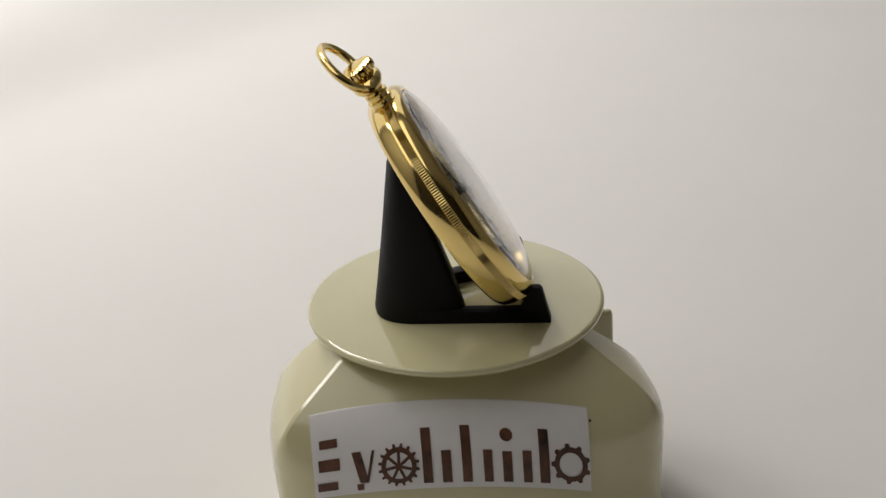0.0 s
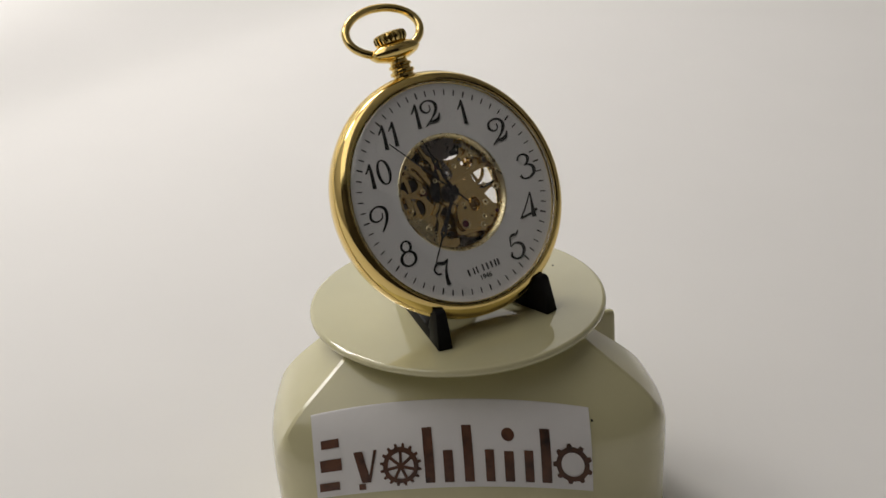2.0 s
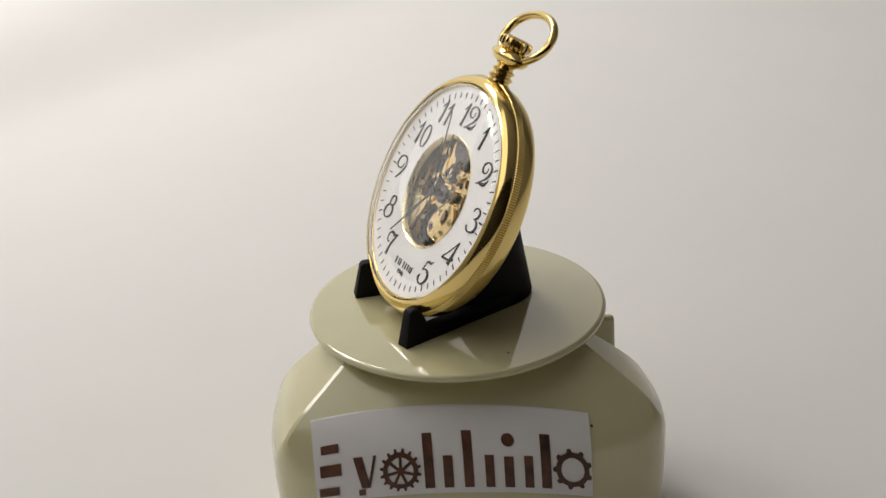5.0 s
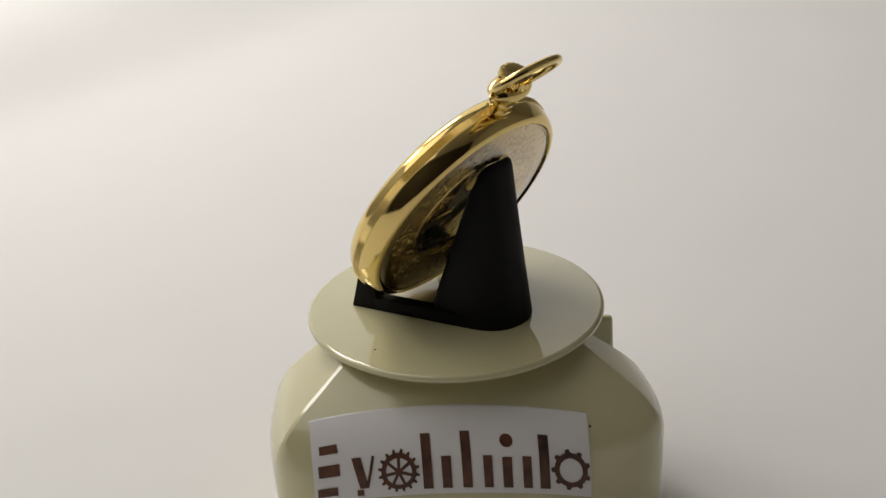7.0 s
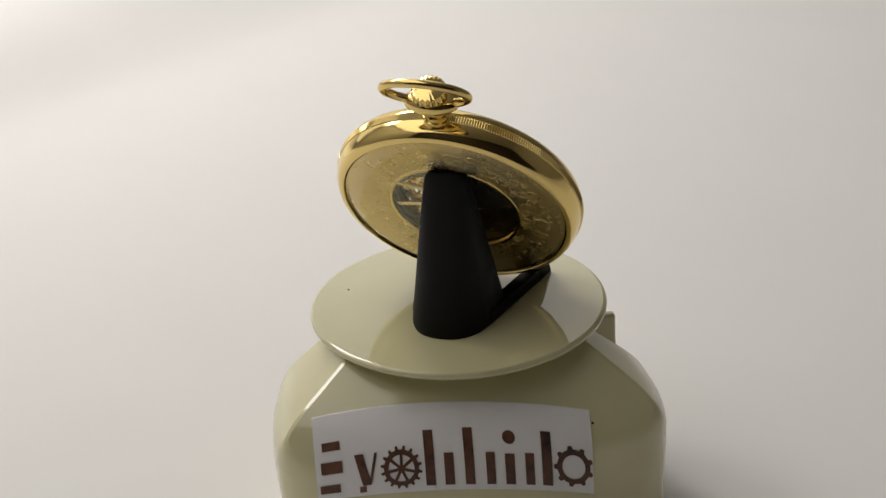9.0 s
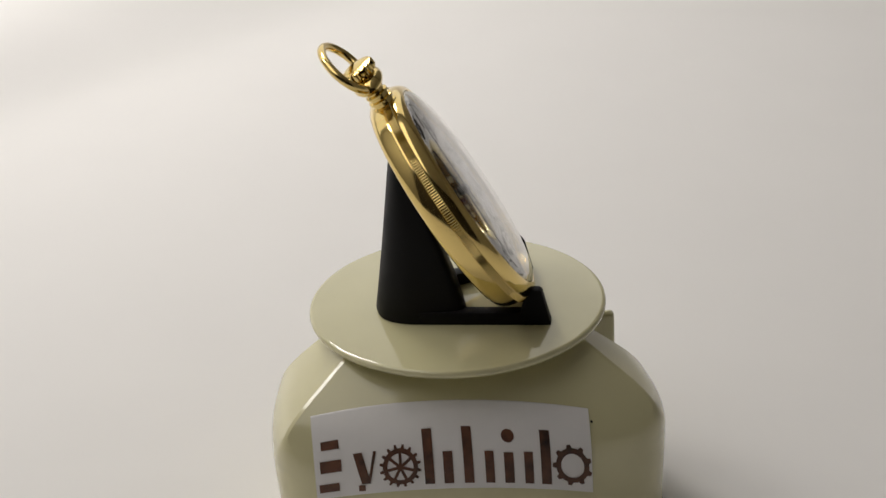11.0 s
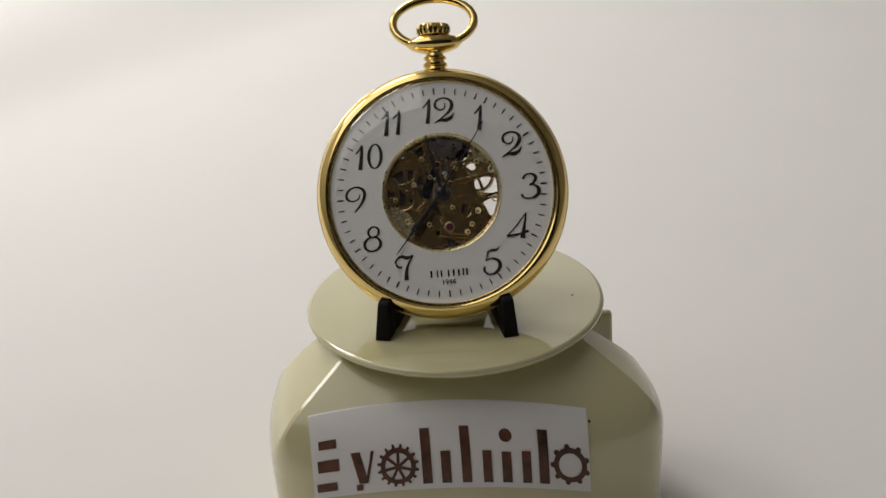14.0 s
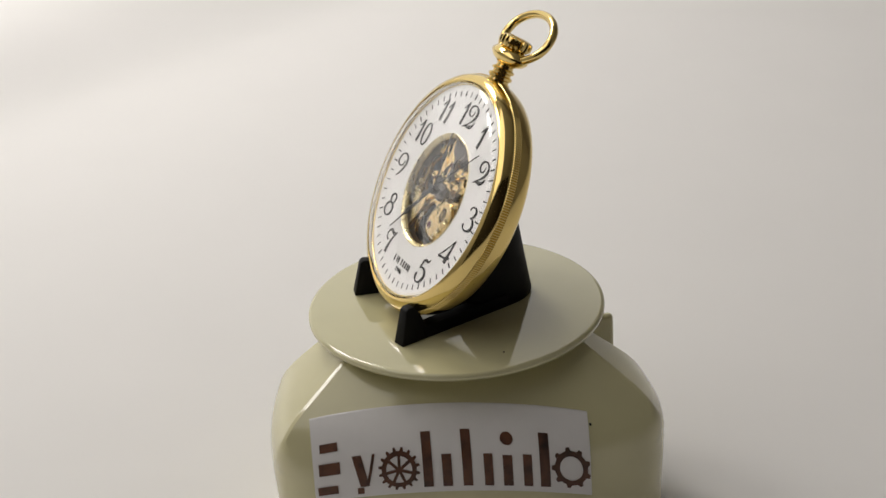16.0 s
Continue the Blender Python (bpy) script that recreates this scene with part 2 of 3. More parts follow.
def body_at(z):
    """The body's measures at one height, on a smooth curve through the rows above."""
    rows = BODY[::-1]
    z = min(max(z, rows[0][0]), rows[-1][0])
    i = max(k for k in range(len(rows) - 1) if rows[k][0] <= z)
    t = (z - rows[i][0]) / (rows[i + 1][0] - rows[i][0])
    out = []
    for k in (1, 2, 3, 4):
        def slope(j):
            lo, hi = max(0, j - 1), min(len(rows) - 1, j + 1)
            return (rows[hi][k] - rows[lo][k]) / (rows[hi][0] - rows[lo][0])
        h = rows[i + 1][0] - rows[i][0]
        p0, p1, m0, m1 = rows[i][k], rows[i + 1][k], slope(i) * h, slope(i + 1) * h
        out.append((2 * t ** 3 - 3 * t * t + 1) * p0 + (t ** 3 - 2 * t * t + t) * m0 + (3 * t * t - 2 * t ** 3) * p1 + (t ** 3 - t * t) * m1)
    return out


def build_turntable():
    base = thing("turntable", "cream plastic motorised turntable with a round glossy platter", "turntable", pose(0, 0, 0))
    bm = bmesh.new()
    rings = []
    levels = sorted({r[0] for r in BODY} | set(np.linspace(-1.5, -0.085, 60).tolist()), reverse=True)
    e, n = 0.017, 18
    for z in levels:
        a, b, fb, sb = body_at(z)
        sides = [lambda u: (a * u, -b - fb * (1 - u * u)), lambda u: (a + sb * (1 - u * u), -b + (b - 0.28) * (u + 1) / 2),
                 lambda u: (-a * u, -0.14 + 0.14 * u), lambda u: (-a - sb * (1 - u * u), -b / 2 - b / 2 * u)]
        soft = e + 0.24 * max(0.0, min(1.0, (-z - 0.46) / 0.25))
        halves = (a, (b - 0.28) / 2, a, b / 2)
        loop = []
        for k in range(4):
            cut, after = 1 - soft / halves[k], 1 - soft / halves[(k + 1) % 4]
            ends = [Vector((*sides[k](cut), 0)), Vector((*sides[k](1), 0)), Vector((*sides[(k + 1) % 4](-after), 0))]
            for u in np.linspace(-cut, cut, n):
                loop.append(sides[k](u))
            round_off = min(1.0, (soft - e) / 0.06)
            for t in (0.1, 0.2, 0.35, 0.5, 0.65, 0.8, 0.9):
                v = ends[0] * (1 - t) ** 2 + ends[1] * 2 * t * (1 - t) + ends[2] * t * t
                v = v * round_off + ends[0].lerp(ends[2], t) * (1 - round_off)
                loop.append((v.x, v.y))
        rings.append([bm.verts.new((x, y, z + TOP)) for x, y in loop])
    for r0, r1 in zip(rings, rings[1:]):
        k = len(r0)
        for i in range(k):
            bm.faces.new((r0[i], r0[(i + 1) % k], r1[(i + 1) % k], r1[i]))
    bm.faces.new(rings[0])
    bm.faces.new(rings[-1])
    part("housing", bm, CREAM, base, "cream plastic housing with sloping shoulders", BODY_POSE, 17)
    part("rear_box", join(box(-0.93, 1.125, 0.27, 0.35, 0.0, TOP - 0.355, 0.03, 3), box(-0.93, 1.09, -0.20, 0.30, 0.0, TOP - 0.62, 0.03, 2)), CREAM, base, "square cream box at the rear", BODY_POSE)
    part("spindle", lathe([(0.001, TOP - 0.10), (0.12, TOP - 0.10), (0.12, TOP - 0.07), (0.001, TOP - 0.07)], 32, False), STEEL, base)
    h = 0.062
    prof = [(0.0, -h), (0.955, -h), (0.982, -h + 0.008), (0.997, -h + 0.024), (1.0, -0.026), (0.996, -0.012), (0.986, -0.003), (0.972, 0.0), (0.0, 0.0)]
    platter = part("platter", lathe(prof, 160, False), CREAM_TOP, base, "round glossy cream platter", pose(0, 0, TOP * S), 50)
    part("speck", lathe([(0.0, 0.0), (0.008, 0.0), (0.005, 0.004), (0.0, 0.005)], 8, False), SPECK, platter, "tiny dark speck", pose(0.79 * S, 0, 0))
    return platter


platter = build_turntable()


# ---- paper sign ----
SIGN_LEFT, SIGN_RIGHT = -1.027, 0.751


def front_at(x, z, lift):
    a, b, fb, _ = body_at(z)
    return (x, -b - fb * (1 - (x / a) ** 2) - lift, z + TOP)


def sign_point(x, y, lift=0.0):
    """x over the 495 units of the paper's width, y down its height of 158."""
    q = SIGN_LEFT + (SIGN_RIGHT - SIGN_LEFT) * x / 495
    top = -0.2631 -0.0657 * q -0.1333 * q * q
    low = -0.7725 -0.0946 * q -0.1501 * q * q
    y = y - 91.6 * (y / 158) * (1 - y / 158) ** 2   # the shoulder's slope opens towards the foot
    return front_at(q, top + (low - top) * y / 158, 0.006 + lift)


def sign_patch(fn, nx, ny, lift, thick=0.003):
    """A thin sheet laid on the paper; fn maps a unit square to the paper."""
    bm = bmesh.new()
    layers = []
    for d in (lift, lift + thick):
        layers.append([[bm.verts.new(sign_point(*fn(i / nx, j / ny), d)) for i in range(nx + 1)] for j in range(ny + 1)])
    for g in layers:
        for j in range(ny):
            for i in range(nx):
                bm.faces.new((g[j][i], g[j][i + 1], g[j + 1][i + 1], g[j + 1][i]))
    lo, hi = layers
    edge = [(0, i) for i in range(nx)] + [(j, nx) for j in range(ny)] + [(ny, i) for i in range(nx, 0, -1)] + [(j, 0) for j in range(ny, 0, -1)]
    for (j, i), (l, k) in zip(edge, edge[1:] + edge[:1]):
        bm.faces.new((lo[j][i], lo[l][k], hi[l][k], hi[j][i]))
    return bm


def build_sign():
    sign = thing("paper_sign", "white paper strip with brown printed wordmark, stuck on the turntable", "sign", BODY_POSE)
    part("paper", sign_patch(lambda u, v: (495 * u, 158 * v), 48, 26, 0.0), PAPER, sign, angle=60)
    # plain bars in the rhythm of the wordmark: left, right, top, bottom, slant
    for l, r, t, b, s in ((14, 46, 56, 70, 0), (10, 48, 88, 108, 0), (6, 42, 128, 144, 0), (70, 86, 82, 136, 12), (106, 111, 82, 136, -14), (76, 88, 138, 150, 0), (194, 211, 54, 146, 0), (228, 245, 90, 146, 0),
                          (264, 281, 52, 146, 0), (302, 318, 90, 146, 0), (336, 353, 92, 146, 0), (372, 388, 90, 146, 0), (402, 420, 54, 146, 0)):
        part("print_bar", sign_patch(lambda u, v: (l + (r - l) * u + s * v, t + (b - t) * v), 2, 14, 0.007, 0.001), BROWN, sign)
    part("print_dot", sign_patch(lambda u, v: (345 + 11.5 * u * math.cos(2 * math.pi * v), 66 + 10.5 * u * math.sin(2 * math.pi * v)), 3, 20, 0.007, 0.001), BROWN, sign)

    def gear(cx, cy, r_in, r_out, teeth, spokes):
        def ring(u, v):
            rr = r_out if 0.25 < (v * teeth) % 1 < 0.75 else r_out * 0.84
            r = r_in + (rr - r_in) * u
            return cx + r * math.cos(2 * math.pi * v), cy + r * math.sin(2 * math.pi * v)
        bms = [sign_patch(ring, 2, teeth * 8, 0.007, 0.001)]
        for i in range(spokes):
            a = 2 * math.pi * (i + 0.3) / spokes
            bms.append(sign_patch(lambda u, v: (cx + math.cos(a) * r_in * 1.1 * v - math.sin(a) * 2.6 * (2 * u - 1), cy + math.sin(a) * r_in * 1.1 * v + math.cos(a) * 2.6 * (2 * u - 1)), 1, 6, 0.0075, 0.001))
        part("print_gear", join(*bms), BROWN, sign, "brown printed gear wheel")
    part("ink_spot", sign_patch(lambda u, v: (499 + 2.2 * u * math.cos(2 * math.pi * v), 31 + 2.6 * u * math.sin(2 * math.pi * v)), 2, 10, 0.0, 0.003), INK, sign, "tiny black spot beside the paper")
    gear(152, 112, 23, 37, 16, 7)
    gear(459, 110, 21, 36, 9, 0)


build_sign()

# ---- black stand ----
STAND_X = -0.045


def build_stand():
    stand = thing("display_stand", "matt black plastic easel stand with two toed arms on the platter", "stand", pose(0, 0, TOP * S))
    bm = bmesh.new()
    rings = []
    n = 40
    # leaning wedge: height, foot of its front, back, half width in front, half width behind
    for z, y0, y1, w0, w1 in ((0.0, -0.045, 0.545, 0.300, 0.235), (0.02, -0.045, 0.550, 0.305, 0.240), (0.15, -0.012, 0.530, 0.290, 0.232), (0.40, 0.070, 0.494, 0.252, 0.208),
                              (0.70, 0.170, 0.454, 0.205, 0.178), (0.95, 0.258, 0.422, 0.165, 0.150), (1.05, 0.300, 0.408, 0.146, 0.135), (1.085, 0.325, 0.399, 0.130, 0.120), (1.105, 0.348, 0.388, 0.108, 0.100)):
        ring = []
        for i in range(n):
            t = 2 * math.pi * i / n
            c, s = math.cos(t), math.sin(t)
            square = 0.9 if s > 0 else 0.30   # round behind, square towards the watch
            k = math.copysign(abs(s) ** square, s)
            half = w0 + (w1 - w0) * (k + 1) / 2
            ring.append(bm.verts.new((STAND_X - 0.03 * z + half * math.copysign(abs(c) ** (0.8 if s > 0 else 0.30), c), (y0 + y1) / 2 + (y1 - y0) / 2 * k, z)))
        rings.append(ring)
    for r0, r1 in zip(rings, rings[1:]):
        for i in range(n):
            bm.faces.new((r0[i], r0[(i + 1) % n], r1[(i + 1) % n], r1[i]))
    bm.faces.new(rings[0])
    bm.faces.new(rings[-1])
    part("back_rest", bm, BLACK, stand, "leaning black cone that props the watch", angle=60)
    for side in (-1, 1):
        tip = Vector((-0.037 + side * 0.419, -0.567, 0))
        root = Vector((STAND_X + side * 0.22, 0.28, 0))
        d = (tip - root)
        d.normalize()
        w = Vector((-d.y, d.x, 0)) * 0.050
        def sweep(profile):
            b2 = bmesh.new()
            rows = []
            for sgn in (-1, 1):
                rows.append([b2.verts.new(tip - d * back + w * sgn * (1.0 - 1.9 * max(0.0, z - 0.09)) + Vector((0, 0, z))) for back, z in profile])
            b2.faces.new(rows[0])
            b2.faces.new(rows[1])
            k = len(profile)
            for i in range(k):
                b2.faces.new((rows[0][i], rows[0][(i + 1) % k], rows[1][(i + 1) % k], rows[1][i]))
            bmesh.ops.recalc_face_normals(b2, faces=b2.faces[:])
            bmesh.ops.bevel(b2, geom=b2.edges[:], offset=0.008, segments=2, affect="EDGES", profile=0.5)
            return b2
        length = (tip - root).length
        part("arm", sweep([(0.17, 0.0), (0.17, 0.088), (length, 0.088), (length, 0.0)]), BLACK, stand)
        part("toe", sweep([(0.0, 0.0), (0.055, 0.235), (0.075, 0.25), (0.13, 0.25), (0.145, 0.235), (0.20, 0.088), (0.20, 0.0)]), BLACK, stand, "upturned black toe")
    return stand


stand = build_stand()

# ---- pocket watch ----
DIAL_POSE = Matrix.Translation((-0.043 * S, -0.0855 * S, 0.8287 * S)) @ Matrix.Rotation(radians(-0.5), 4, "Z") @ Matrix.Rotation(radians(90 - 31.0), 4, "X") @ Matrix.Rotation(0.0561, 4, "Z")


def clock(r, minute):
    a = math.radians(6 * minute)
    return r * math.sin(a), r * math.cos(a)


def build_case(watch):
    mid = -0.068
    prof = [(0.744, 0.016), (0.748, 0.034), (0.758, 0.038), (0.785, 0.029), (0.804, 0.006), (0.815, -0.020), (0.819, -0.036), (0.819, -0.040),
            (0.811, -0.042), (0.811, -0.094), (0.819, -0.096), (0.819, -0.100), (0.815, -0.128), (0.804, -0.170), (0.787, -0.203), (0.765, -0.220),
            (0.748, -0.222), (0.740, -0.207), (0.738, -0.192), (0.772, -0.18), (0.772, -0.02), (0.744, -0.004)]
    part("case", lathe(prof, 160), GOLD, watch, "polished gold case with rounded sides", DIAL_POSE, 40)
    # coin edge
    bm = bmesh.new()
    n = 1240
    rows = []
    for z in (mid - 0.030, mid - 0.023, mid + 0.023, mid + 0.030):
        base_r, tooth = (0.814, 0.002) if abs(z - mid) > 0.026 else (0.820, 0.0065)
        ring = []
        for i in range(n):
            q = base_r + tooth * (0.0, 0.75, 1.0, 0.75)[i % 4]
            ring.append(bm.verts.new((q * math.cos(2 * math.pi * i / n), q * math.sin(2 * math.pi * i / n), z)))
        rows.append(ring)
    for a, b in zip(rows, rows[1:]):
        for i in range(n):
            bm.faces.new((a[i], a[(i + 1) % n], b[(i + 1) % n], b[i]))
    part("coin_edge", bm, GOLD, watch, "finely milled gold band", DIAL_POSE, 20)
    part("bezel_groove", lathe([(0.728, 0.0), (0.737, 0.0), (0.737, 0.016), (0.728, 0.010)], 128), GOLD, watch, "gold step inside the bezel", DIAL_POSE)
    # engraved back
    part("back_cover", lathe([(0.42, -0.193), (0.445, -0.198), (0.70, -0.199), (0.742, -0.198), (0.742, -0.186), (0.42, -0.184)], 128), GOLD_BACK, watch, "engraved gold back with a round window", DIAL_POSE)
    part("back_rim", lathe([(0.415, -0.190), (0.420, -0.203), (0.438, -0.204), (0.446, -0.197), (0.44, -0.183), (0.415, -0.183)], 96), GOLD, watch, "raised gold rim round the back window", DIAL_POSE)
    bms = []
    Z = -0.1963

    def stroke(points, thick):
        """A tapering raised line given in radius and angle."""
        k = len(points) - 1
        bms.append(tube([(r * math.cos(a), r * math.sin(a), Z) for r, a in points], [thick * (0.25 + 0.75 * math.sin(math.pi * (0.1 + 0.85 * i / k))) for i in range(k + 1)], 5))

    # radius, angle within the half sector, size, first direction, sense
    scrolls = ((0.500, 0.06, 0.026, 0.4, 1), (0.545, 0.15, 0.032, 1.8, -1), (0.605, 0.07, 0.034, 2.6, 1), (0.650, 0.15, 0.020, 0.2, -1), (0.500, 0.22, 0.022, 1.2, -1),
               (0.580, 0.25, 0.026, 0.9, 1), (0.635, 0.27, 0.024, 2.2, 1), (0.470, 0.14, 0.014, 0.0, 1), (0.560, 0.04, 0.014, 0.5, -1), (0.660, 0.04, 0.012, 1.0, 1))
    sectors = 8
    for k in range(sectors):
        base_a = 2 * math.pi * k / sectors
        for side in (-1, 1):
            for r0, a0, size, first, sense in scrolls:
                ca = base_a + side * a0 * 1.2
                size, r0 = size * 1.25, 0.455 + (r0 - 0.47) * 0.95
                cx, cy = r0 * math.cos(ca), r0 * math.sin(ca)
                pts, k2 = [], 20
                for i in range(k2 + 1):
                    t = i / k2
                    w = size * (1.35 - 1.15 * t ** 0.8)
                    a = ca + side * (first + sense * 2 * math.pi * 1.45 * t ** 1.1)
                    pts.append((cx + w * math.cos(a), cy + w * math.sin(a), Z))
                bms.append(tube(pts, [0.0062 * (0.3 + 0.7 * math.sin(math.pi * (0.12 + 0.8 * i / k2))) for i in range(k2 + 1)], 5))
            stroke([(0.478 + 0.05 * q, base_a + side * (0.02 + 0.12 * q * q)) for q in (0, 0.33, 0.66, 1)], 0.005)
            stroke([(0.57 + 0.06 * q, base_a + side * (0.30 - 0.10 * q * q)) for q in (0, 0.33, 0.66, 1)], 0.005)
    for k in range(48):
        a0 = 2 * math.pi * k / 48
        pts = [((0.690 + 0.012 * math.sin(math.pi * t)) * math.cos(a0 + 0.12 * t), (0.690 + 0.012 * math.sin(math.pi * t)) * math.sin(a0 + 0.12 * t), -0.1965) for t in (0, 0.25, 0.5, 0.75, 1)]
        bms.append(tube(pts, 0.004, 4))
    tagged(part("scroll_engraving", join(*bms), GOLD_BACK, watch, "scrolled foliage engraving", DIAL_POSE), kind="stuff")


def build_crystals(watch):
    out = [(0.742, 0.004)] + [(0.742 * math.cos(t) ** 0.55, 0.030 + 0.076 * math.sin(t)) for t in np.linspace(0.0, math.pi / 2, 22)]
    inner = [(0.732 * math.cos(t) ** 0.55, 0.026 + 0.070 * math.sin(t)) for t in np.linspace(math.pi / 2, 0.0, 22)] + [(0.732, 0.004)]
    out[-1], inner[0] = (0.0, out[-1][1]), (0.0, inner[0][1])
    bm = lathe(out + inner, 96, True)
    bmesh.ops.remove_doubles(bm, verts=bm.verts[:], dist=1e-6)
    c = part("crystal", bm, GLASS, watch, "clear domed crystal over the dial", DIAL_POSE, 60)
    c.visible_shadow = False
    back = [(0.740 * math.cos(t), -0.204 - 0.050 * math.sin(t)) for t in np.linspace(0.0, math.pi / 2, 14)]
    under = [(0.730 * math.cos(t), -0.202 - 0.042 * math.sin(t)) for t in np.linspace(math.pi / 2, 0.0, 14)]
    back[-1], under[0] = (0.0, back[-1][1]), (0.0, under[0][1])
    bm = lathe(back + under, 96, True)
    bmesh.ops.remove_doubles(bm, verts=bm.verts[:], dist=1e-6)
    d = part("back_crystal", bm, GLASS, watch, "clear domed crystal over the back", DIAL_POSE, 60)
    d.visible_shadow = False


def build_dial(watch):
    dial = part("dial", lathe([(0.387, -0.012), (0.387, 0.0), (0.733, 0.0), (0.733, -0.012)], 128), DIAL, watch, "matt white dial with black numerals", DIAL_POSE)
    part("inner_ring", lathe([(0.363, -0.024), (0.365, -0.018), (0.382, 0.002), (0.388, 0.004), (0.392, 0.001), (0.386, -0.004), (0.385, -0.03), (0.363, -0.03)], 128), PALE_GOLD, watch, "pale gold ring round the open centre", DIAL_POSE)
    tick_big = finish(_scaled(box(-0.005, 0.005, -0.021, 0.021, 0.0, 0.003)), INK)
    tick_small = finish(_scaled(box(-0.0037, 0.0037, -0.019, 0.019, 0.0, 0.003)), INK)
    for m in range(60):
        x, y = clock(0.665, m)
        mesh_part("minute_mark", tick_small if m % 5 else tick_big, dial, pose(x * S, y * S, 0.0005 * S, 0, 0, -6 * m))
    for text, x, y in (("1", 0.286, 0.468), ("2", 0.479, 0.277), ("3", 0.576, -0.009), ("4", 0.476, -0.262), ("5", 0.289, -0.483), ("7", -0.280, -0.471),
                       ("8", -0.473, -0.267), ("9", -0.564, 0.001), ("10", -0.461, 0.273), ("11", -0.285, 0.482), ("12", 0.012, 0.538)):
        part("numeral", figure(text, 0.163), INK, dial, "black swash numeral", pose(x * S, y * S, 0.0005 * S))
    x, y = clock(0.53, 30)
    for k, (w, dx) in enumerate(((0.012, -0.110), (0.009, -0.070), (0.010, -0.045), (0.010, 0.002), (0.012, 0.035), (0.012, 0.068), (0.010, 0.098), (0.012, 0.122))):
        part("brand_bar", box(dx - w / 2, dx + w / 2, -0.022, 0.022, 0.0, 0.003), INK, dial, "small black printed bar", pose(x * S, y * S, 0.0005 * S))
    x, y = clock(0.588, 30)
    part("year_print", lettering("1946", 0.047, 0.0, 0.0), INK, dial, "small black printed year", pose(x * S, y * S, 0.002 * S))


def oval(cx, cy, rx, ry, thin, thick, slant=0.0, n=20):
    """A closed pen stroke, thin above and below, thick at the sides."""
    out = []
    for i in range(n + 1):
        a = 2 * math.pi * i / n
        x, y = rx * math.cos(a), ry * math.sin(a)
        out.append((cx + x + slant * y, cy + y, thin + (thick - thin) * abs(math.cos(a)) ** 1.5))
    return out


# pen strokes of the figures: across, up and width, in heights of the figure
FIGURES = {
    "0": [oval(0, 0.5, 0.25, 0.48, 0.05, 0.12, 0.08)],
    "1": [[(0.09, 1.0, 0.05), (0.06, 0.75, 0.11), (0.0, 0.35, 0.13), (-0.06, 0.0, 0.16)], [(0.09, 1.0, 0.04), (-0.03, 0.82, 0.07), (-0.20, 0.66, 0.05)]],
    "2": [[(0.07, 0.78, 0.04), (0.03, 0.58, 0.05), (-0.16, 0.52, 0.06), (-0.33, 0.66, 0.10), (-0.28, 0.88, 0.08), (-0.02, 0.98, 0.06), (0.24, 0.90, 0.09), (0.34, 0.71, 0.14),
           (0.25, 0.48, 0.12), (0.02, 0.27, 0.06), (-0.24, 0.10, 0.05), (-0.41, -0.01, 0.03)],
          [(-0.41, -0.01, 0.03), (-0.18, 0.10, 0.09), (0.06, 0.09, 0.14), (0.26, 0.17, 0.11), (0.39, 0.36, 0.03)]],
    "3": [[(-0.26, 0.80, 0.07), (-0.14, 0.96, 0.06), (0.10, 0.98, 0.07), (0.25, 0.82, 0.13), (0.14, 0.62, 0.09), (-0.04, 0.54, 0.04)],
          [(-0.04, 0.54, 0.04), (0.18, 0.52, 0.07), (0.34, 0.35, 0.14), (0.27, 0.13, 0.12), (0.02, 0.01, 0.07), (-0.26, 0.04, 0.06), (-0.36, 0.20, 0.11)]],
    "4": [[(0.36, 1.0, 0.04), (-0.05, 0.52, 0.05), (-0.47, 0.12, 0.05)], [(-0.47, 0.12, 0.09), (0.05, 0.17, 0.08), (0.40, 0.27, 0.10)],
          [(0.36, 1.0, 0.05), (0.28, 0.60, 0.09), (0.20, 0.25, 0.15), (0.15, 0.0, 0.19)]],
    "5": [[(-0.12, 0.92, 0.05), (0.02, 0.98, 0.10), (0.20, 0.97, 0.08), (0.34, 1.10, 0.03)], [(-0.12, 0.94, 0.07), (-0.24, 0.56, 0.04)],
          [(-0.24, 0.56, 0.03), (0.0, 0.65, 0.06), (0.26, 0.53, 0.12), (0.30, 0.30, 0.13), (0.10, 0.06, 0.09), (-0.18, 0.03, 0.06), (-0.34, 0.20, 0.09), (-0.27, 0.34, 0.06)]],
    "7": [[(-0.10, 0.52, 0.07), (-0.26, 0.54, 0.07), (-0.34, 0.76, 0.06), (-0.12, 0.95, 0.10), (0.14, 0.87, 0.13), (0.38, 0.98, 0.04)],
          [(0.38, 0.98, 0.04), (0.16, 0.62, 0.08), (0.06, 0.30, 0.12), (0.04, 0.0, 0.17)]],
    "8": [oval(0.05, 0.77, 0.21, 0.21, 0.06, 0.09, 0.1), oval(-0.02, 0.29, 0.32, 0.28, 0.06, 0.11, 0.1)],
    "9": [[(0.18, 0.70, 0.05), (0.10, 0.50, 0.05), (-0.16, 0.43, 0.06), (-0.36, 0.58, 0.10), (-0.27, 0.86, 0.08), (0.04, 0.99, 0.06), (0.32, 0.86, 0.11), (0.36, 0.60, 0.12),
           (0.20, 0.28, 0.09), (-0.08, -0.02, 0.05)]],
}


